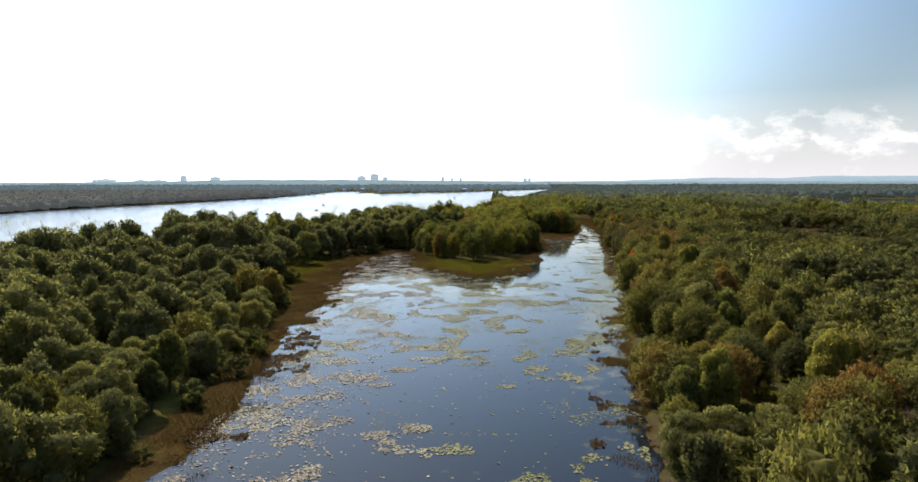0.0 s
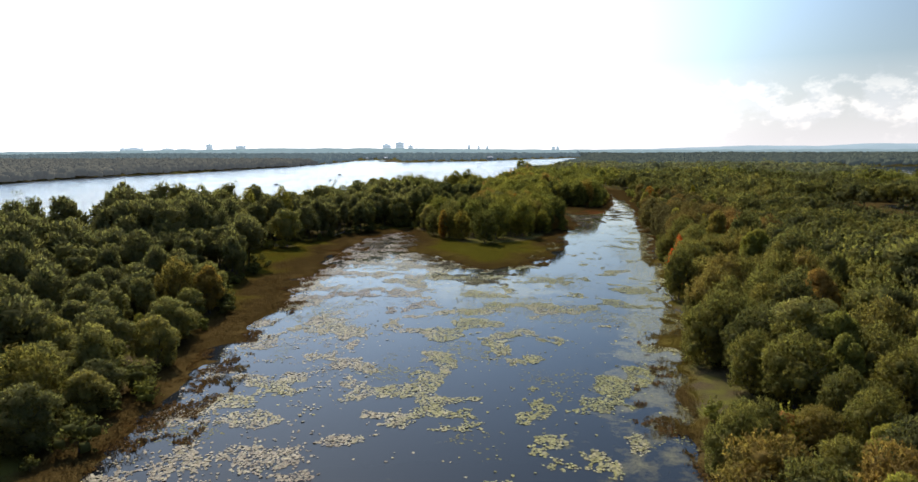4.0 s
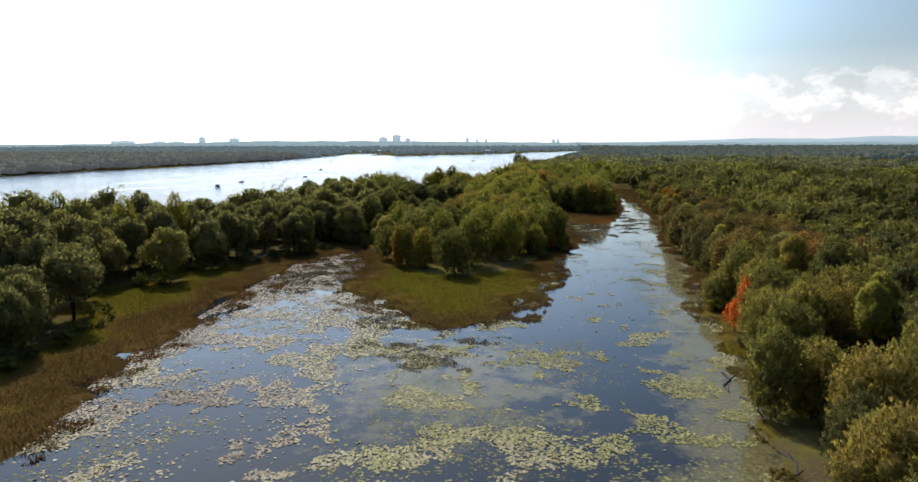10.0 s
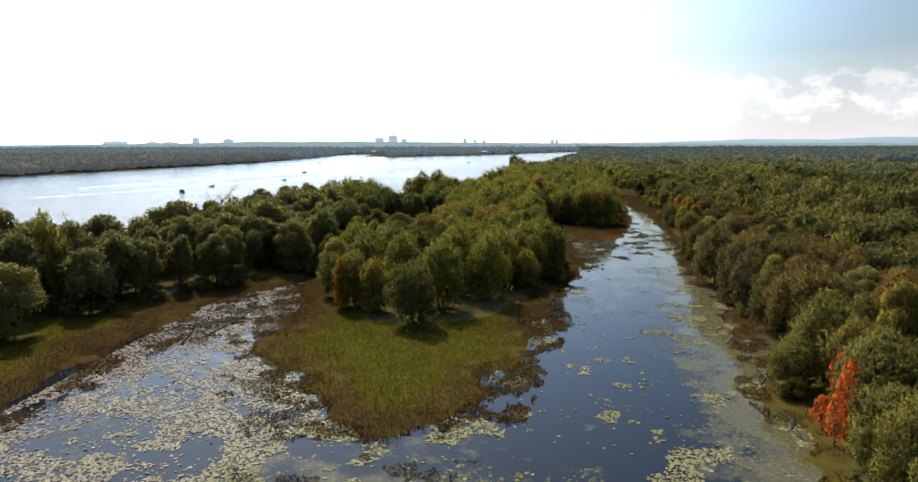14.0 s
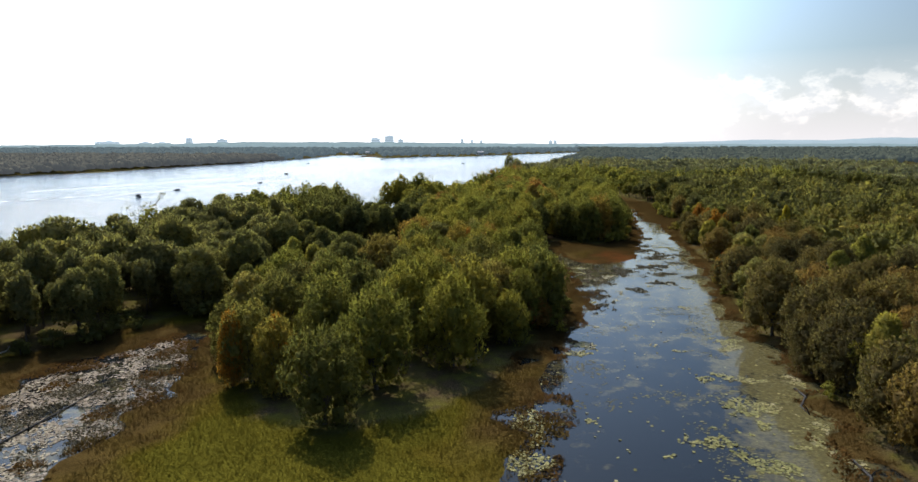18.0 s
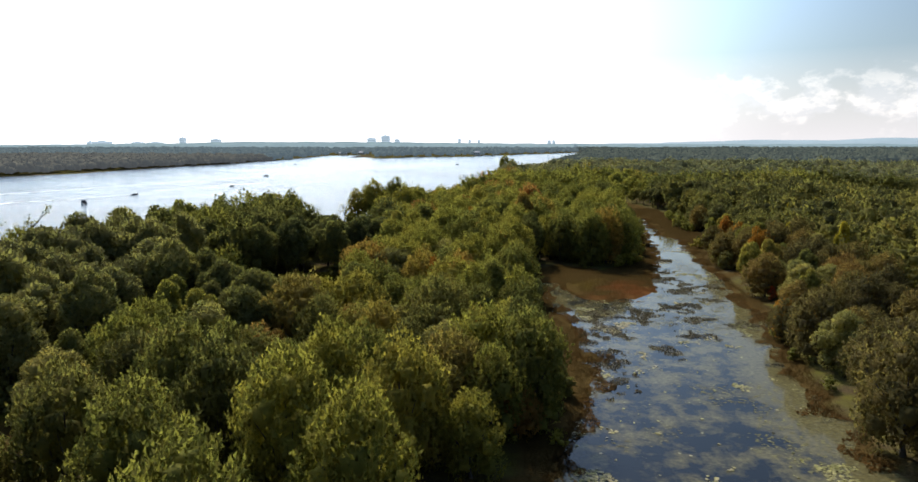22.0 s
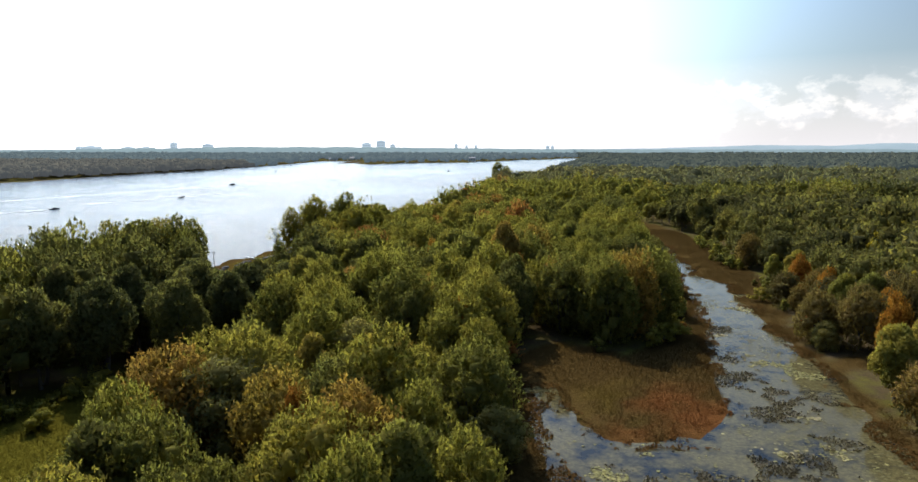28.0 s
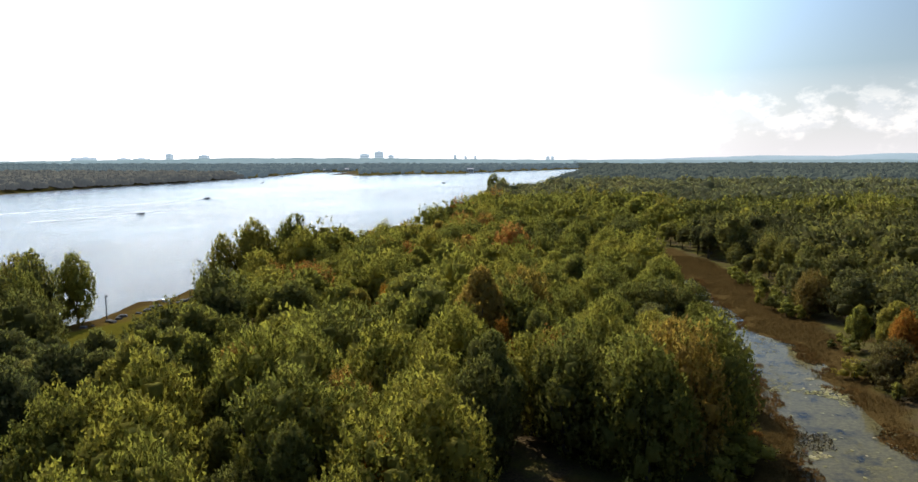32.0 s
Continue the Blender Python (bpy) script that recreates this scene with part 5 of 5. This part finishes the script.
def hull(length, beam, depth):
    """A planing hull: pointed bow, square stern."""
    bm = bmesh.new()
    rows = []
    for f, w, lift in ((0, 0.92, 0.0), (0.35, 1.0, 0.0), (0.65, 0.86, 0.06), (0.85, 0.5, 0.22), (1.0, 0.04, 0.42)):
        y = (f - 0.5) * length
        rows.append([bm.verts.new((x * w * beam / 2, y, z)) for x, z in ((-1, depth), (-0.8, lift * depth), (0, -0.25 * depth + lift * depth), (0.8, lift * depth), (1, depth))])
    for p, q in zip(rows, rows[1:]):
        for i in range(4):
            bm.faces.new((p[i], p[i + 1], q[i + 1], q[i]))
        bm.faces.new((p[4], p[0], q[0], q[4]))
    bm.faces.new(rows[0][::-1])
    bmesh.ops.recalc_face_normals(bm, faces=bm.faces)
    return bm


def speedboat(x, y, heading, size=1.0, dark=True):
    b = thing("speedboat", Matrix.LocRotScale((x, y, 0), Euler((radians(3), 0, radians(heading))), (size,) * 3), "small motorboat under way on the bright river", "boat", "boats on the river")
    part("hull", hull(6.2, 2.3, 0.85), dark_hull if dark else gelcoat, b, "dark hull" if dark else "white hull")
    part("deck", box(bmesh.new(), -0.8, 0.8, 0.6, 2.2, 0.86, 0.98, 0.04), gelcoat, b)
    part("windscreen", box(bmesh.new(), -0.85, 0.85, 0.35, 0.5, 0.86, 1.4, 0.04), vinyl, b)
    for sx in (-0.45, 0.45):
        part("seat", box(bmesh.new(), sx - 0.28, sx + 0.28, -0.9, -0.3, 0.86, 1.35, 0.06), vinyl, b)
    part("outboard_motor", box(bmesh.new(), -0.25, 0.25, -3.6, -3.05, 0.3, 1.25, 0.08), dark_hull, b)


def pontoon_boat(x, y, heading):
    b = thing("pontoon_boat", pose(x, y, 0, 0, 0, heading), "dark cabin boat lying still on the river", "boat", "boats on the river")
    for sx in (-1.0, 1.0):
        bm = bmesh.new()
        bmesh.ops.create_cone(bm, cap_ends=True, segments=12, radius1=0.36, radius2=0.36, depth=6.8, matrix=pose(sx, 0, 0.18, 90))
        part("float", bm, alu, b)
    part("deck", box(bmesh.new(), -1.3, 1.3, -3.4, 3.4, 0.55, 0.68, 0.03), alu, b)
    part("side_panel", box(bmesh.new(), -1.3, -1.24, -3.2, 3.0, 0.68, 1.3, 0.01), dark_hull, b)
    part("side_panel", box(bmesh.new(), 1.24, 1.3, -3.2, 3.0, 0.68, 1.3, 0.01), dark_hull, b)
    part("cabin", box(bmesh.new(), -1.1, 1.1, -0.6, 1.9, 0.68, 2.1, 0.12), dark_hull, b)
    part("canopy", box(bmesh.new(), -1.3, 1.3, -2.2, 2.1, 2.35, 2.5, 0.06), canvas, b, "navy canvas canopy")
    for sx in (-1.2, 1.2):
        for sy in (-2.0, 1.95):
            part("post", box(bmesh.new(), sx - 0.04, sx + 0.04, sy - 0.04, sy + 0.04, 0.66, 2.4), alu, b)
    part("outboard_motor", box(bmesh.new(), -0.28, 0.28, -3.95, -3.4, 0.2, 1.4, 0.08), dark_hull, b)


pontoon_boat(-216, 690, 40)
for x, y, hd, s, dk in ((-222, 762, -30, 1.0, True), (-212, 1030, -25, 1.2, True), (-186, 858, -30, 0.9, True), (-10, 1420, 60, 1.1, True), (54, 1142, 20, 1.0, True),
                        (-290, 1420, -20, 1.2, True), (-345, 1900, 30, 1.3, False), (140, 2260, 10, 1.6, True), (-200, 1700, 80, 1.2, True), (-360, 1750, 50, 1.2, True)):
    speedboat(x, y, hd, s, dk)


def wake(x0, y0, x1, y1, width, seed):
    """A broken line of foam behind a boat, widening away from it."""
    r = np.random.default_rng(seed)
    n = int(math.hypot(x1 - x0, y1 - y0) * 3.0)
    k = r.uniform(0, 1, n) ** 1.25
    k = k[r.uniform(0, 1, n) > 0.25 + 0.6 * (np.sin(k * 40 + seed) > 0.3) * (k > 0.25)]
    n = len(k)
    d = np.array((x0 - x1, y0 - y1)) / math.hypot(x0 - x1, y0 - y1)
    side = np.array((-d[1], d[0]))
    c = np.array((x1, y1)) + k[:, None] * np.array((x0 - x1, y0 - y1)) + side * (r.normal(0, 0.4, n) * width * (0.3 + k))[:, None]
    s = r.uniform(1.0, 2.1, n)
    a = d * (s * 2.4)[:, None]
    e = side * (s * 0.7)[:, None]
    v = np.stack([c - a, c + e, c + a, c - e], 1)
    v = np.concatenate([v, np.full((n, 4, 1), 0.05) + r.uniform(0, 0.1, (n, 4, 1))], 2).reshape(-1, 3)
    tagged(new("wake_foam", quads_mesh("wake_foam", v, np.arange(4 * n).reshape(n, 4), [foam])), "broken white foam trail behind a boat", "wake", kind="stuff")


wake(-300, 640, -224, 757, 2.2, 1)
wake(-330, 740, -250, 935, 2.4, 2)
wake(-250, 935, -214, 1024, 1.6, 3)
wake(-225, 800, -187, 854, 1.6, 4)
wake(-205, 860, -175, 905, 1.4, 5)


def log(name, points, radius, material, label, stubs=3, seed=0):
    """A fallen trunk with broken stubs of branches."""
    r = np.random.default_rng(seed)
    e = thing(name, pose(*points[0]), label, "log")
    o = np.array(points[0])
    n = len(points)
    v, q = limb_quads([np.array(p) - o for p in points], [radius * (1 - 0.65 * i / (n - 1)) for i in range(n)], 7)
    t = new("trunk", quads_mesh("trunk", v, q, [material], smooth=True))
    t.parent = e
    for i in range(stubs):
        at = np.array(points[1 + i % (n - 1)], float) - o
        tip = at + (r.uniform(-1.2, 1.2), r.uniform(-1.2, 1.2), r.uniform(0.5, 1.5))
        v, q = limb_quads([at, (at + tip) / 2 + r.normal(0, 0.1, 3), tip], [radius * 0.45, radius * 0.3, radius * 0.1], 5)
        s = new("branch", quads_mesh("branch", v, q, [material], smooth=True))
        s.parent = e


log("fallen_log", [(-62.5, 337, 0.3), (-60.5, 340, 0.8), (-57, 345, 1.9)], 0.30, driftwood, "bleached fallen trunk leaning on the grassy shore", 3, 1)
log("fallen_log", [(-64, 339, 0.4), (-61, 343, 0.6), (-58.5, 349, 0.9)], 0.24, driftwood, "pale fallen trunk lying on the shore", 2, 2)
log("sunken_log", [(-35.5, 306, -0.05), (-34.6, 311, 0.12), (-33.6, 317, 0.25), (-33.0, 324, 0.1), (-32.4, 331, 0.2)], 0.22, wet_wood, "dark wet log floating among lily pads", 2, 3)
log("sunken_log", [(-37.5, 305, 0.0), (-37.0, 307.5, 0.7), (-36.3, 308.5, 1.7)], 0.2, wet_wood, "dark forked snag standing out of the water", 3, 4)
for i, (x, y, dx, dy) in enumerate(((57, 240, -2, -9), (56, 229, 1.5, -10), (54, 211, 0, -9), (70, 294, -2.5, -10), (74, 312, -3, -12), (66, 276, -1, -9), (78, 336, -2.5, -10))):
    log("drift_log", [(x, y, 0.06), (x + dx * 0.35 + 0.9, y + dy * 0.35, 0.14), (x + dx * 0.7 - 0.6, y + dy * 0.7, 0.1), (x + dx, y + dy, 0.02)], 0.26, wet_wood, "dark driftwood along the weedy waterline", 3, 10 + i)


def bare_tree(x, y, h, seed, label):
    """A half-dead tree: forked bare limbs with a few leafy tufts."""
    r = np.random.default_rng(seed)
    z = float(ground_height(np.array([[x, y]]))[0])
    e = thing("dead_tree", pose(x, y, max(z, -0.2)), label, "tree", "bare trees on the river bank")
    lean = r.normal(0, 1.0, 2)
    top = np.array((lean[0], lean[1], h * 0.72))
    v, q = limb_quads([(0, 0, -0.3), top * 0.5, top], [0.34, 0.24, 0.14], 7)
    t = new("trunk", quads_mesh("trunk", v, q, [bark], smooth=True))
    t.parent = e
    tips = []
    for i in range(7):
        a, f = i * 2.4 + r.uniform(-0.4, 0.4), r.uniform(0.45, 1.0)
        root = top * f
        reach = h * r.uniform(0.14, 0.30)
        mid = root + (math.cos(a) * reach * 0.6, math.sin(a) * reach * 0.6, reach * 0.5)
        tip = mid + (math.cos(a + 0.4) * reach * 0.5, math.sin(a + 0.4) * reach * 0.5, reach * 0.7)
        fork = mid + (math.cos(a - 0.6) * reach * 0.5, math.sin(a - 0.6) * reach * 0.5, reach * 0.5)
        v, q = join([limb_quads([root, mid, tip], [0.14, 0.09, 0.03], 5), limb_quads([mid, fork], [0.08, 0.02], 4)])
        b_ob = new("branch", quads_mesh("branch", v, q, [bark], smooth=True))
        b_ob.parent = e
        tips += [tip, fork]
    at = np.concatenate([np.array(p) + r.normal(0, 0.75, (26, 3)) for p in tips[::2]])
    d = r.normal(0, 1, at.shape)
    d /= np.linalg.norm(d, axis=1)[:, None]
    v, q = sprays(at, d, 0.7, r)
    c = new("foliage", quads_mesh("foliage", v, q, [leaf_willow], facing=np.repeat(d, 3, 0)))
    c.parent = e


for i, (x, y, h) in enumerate(((-148, 268, 29), (-152, 250, 25), (-144, 240, 23), (-92, 462, 20), (-88, 455, 17), (-150, 225, 24), (-112, 340, 25), (-100, 372, 21), (-32, 598, 8), (-10, 640, 14))):
    bare_tree(x, y, h, 900 + i, "half-bare tree with forked limbs on the river bank")


# landing by the river: pole and stones
pole = thing("utility_pole", pose(-41, 565, float(ground_height(np.array([[-41.0, 565.0]]))[0]) - 0.3), "slim weathered wooden pole on the river bank", "pole")
bm = bmesh.new()
bmesh.ops.create_cone(bm, cap_ends=True, segments=10, radius1=0.14, radius2=0.09, depth=6.3, matrix=pose(0, 0, 3.15))
part("shaft", bm, pole_wood, pole)
part("crossarm", box(bmesh.new(), -0.5, 0.5, -0.05, 0.05, 5.6, 5.72), pole_wood, pole)
part("lamp_head", box(bmesh.new(), 0.2, 0.6, -0.12, 0.12, 5.75, 5.95, 0.03), vinyl, pole)
r_st = np.random.default_rng(5)
for i in range(26):
    k = i / 25
    x, y = -40 + 16 * k + r_st.normal(0, 0.8), 556 + 46 * k * 0.95 + r_st.normal(0, 0.8)
    v, q = blob(np.zeros(3), np.array((0.9, 0.7, 0.5)) * r_st.uniform(0.6, 1.5), r_st)
    me = quads_mesh("boulder", v, q, [stone])
    ob = new("boulder", me)
    ob.location = (x, y, max(float(ground_height(np.array([[x, y]]))[0]), 0.0) + 0.1)
    tagged(ob, "rough grey-brown boulder on the river bank", "boulder", "bank boulders")
for i in range(10):
    v, q = blob(np.zeros(3), np.array((2.6, 1.6, 0.7)) * r_st.uniform(0.5, 1.2), r_st)
    ob = new("boulder", quads_mesh("boulder", v, q, [stone]))
    ob.location = (44 + 1.6 * i, 1040 + 4.5 * i, 0.1)
    tagged(ob, "flat dark rock at the river point", "boulder", "point rocks")


# white boathouse on the far shore
wall_white = principled("white_siding", (0.80, 0.80, 0.78), 0.6, 0, 0.06)
roof_grey = principled("grey_shingles", (0.30, 0.30, 0.32), 0.8, 0, 0.2)
window_dark = principled("dark_glass", (0.03, 0.035, 0.04), 0.1)


def house(x, y, w, d, h):
    z = max(float(ground_height(np.array([[x, y]]))[0]), 0.0) - 0.4
    e = thing("house", pose(x, y, z), "white waterside house with a low grey roof", "house", "houses on the far shore")
    part("wall", box(bmesh.new(), -w / 2, w / 2, -d / 2, d / 2, 0, h), wall_white, e)
    bm = bmesh.new()
    vs = [bm.verts.new(p) for p in ((-w / 2 - 0.5, -d / 2 - 0.5, h), (w / 2 + 0.5, -d / 2 - 0.5, h), (w / 2 + 0.5, d / 2 + 0.5, h), (-w / 2 - 0.5, d / 2 + 0.5, h), (-w / 2, 0, h + d * 0.25), (w / 2, 0, h + d * 0.25))]
    for f in ((0, 1, 5, 4), (2, 3, 4, 5), (0, 4, 3), (1, 2, 5), (3, 2, 1, 0)):
        bm.faces.new([vs[i] for i in f])
    part("roof", bm, roof_grey, e)
    for i in range(3):
        cx = (i - 1) * w / 3.4
        part("window", box(bmesh.new(), cx - w / 12, cx + w / 12, -d / 2 - 0.05, -d / 2 + 0.1, h * 0.35, h * 0.75), window_dark, e)


house(16, 2140, 20, 12, 9)
house(-330, 2262, 26, 14, 6)
house(-380, 2235, 22, 12, 5)


# small boat drawn up at the landing
dinghy = thing("rowing_boat", pose(-35.5, 583, max(float(ground_height(np.array([[-35.5, 583.0]]))[0]), 0.0) + 0.1, 0, 0, 60), "small white boat drawn up on the river bank", "boat")
part("hull", hull(3.4, 1.3, 0.5), gelcoat, dinghy)
part("thwart", box(bmesh.new(), -0.5, 0.5, -0.3, 0.0, 0.5, 0.56, 0.02), driftwood, dinghy)
part("thwart", box(bmesh.new(), -0.5, 0.5, -1.3, -1.0, 0.5, 0.56, 0.02), driftwood, dinghy)
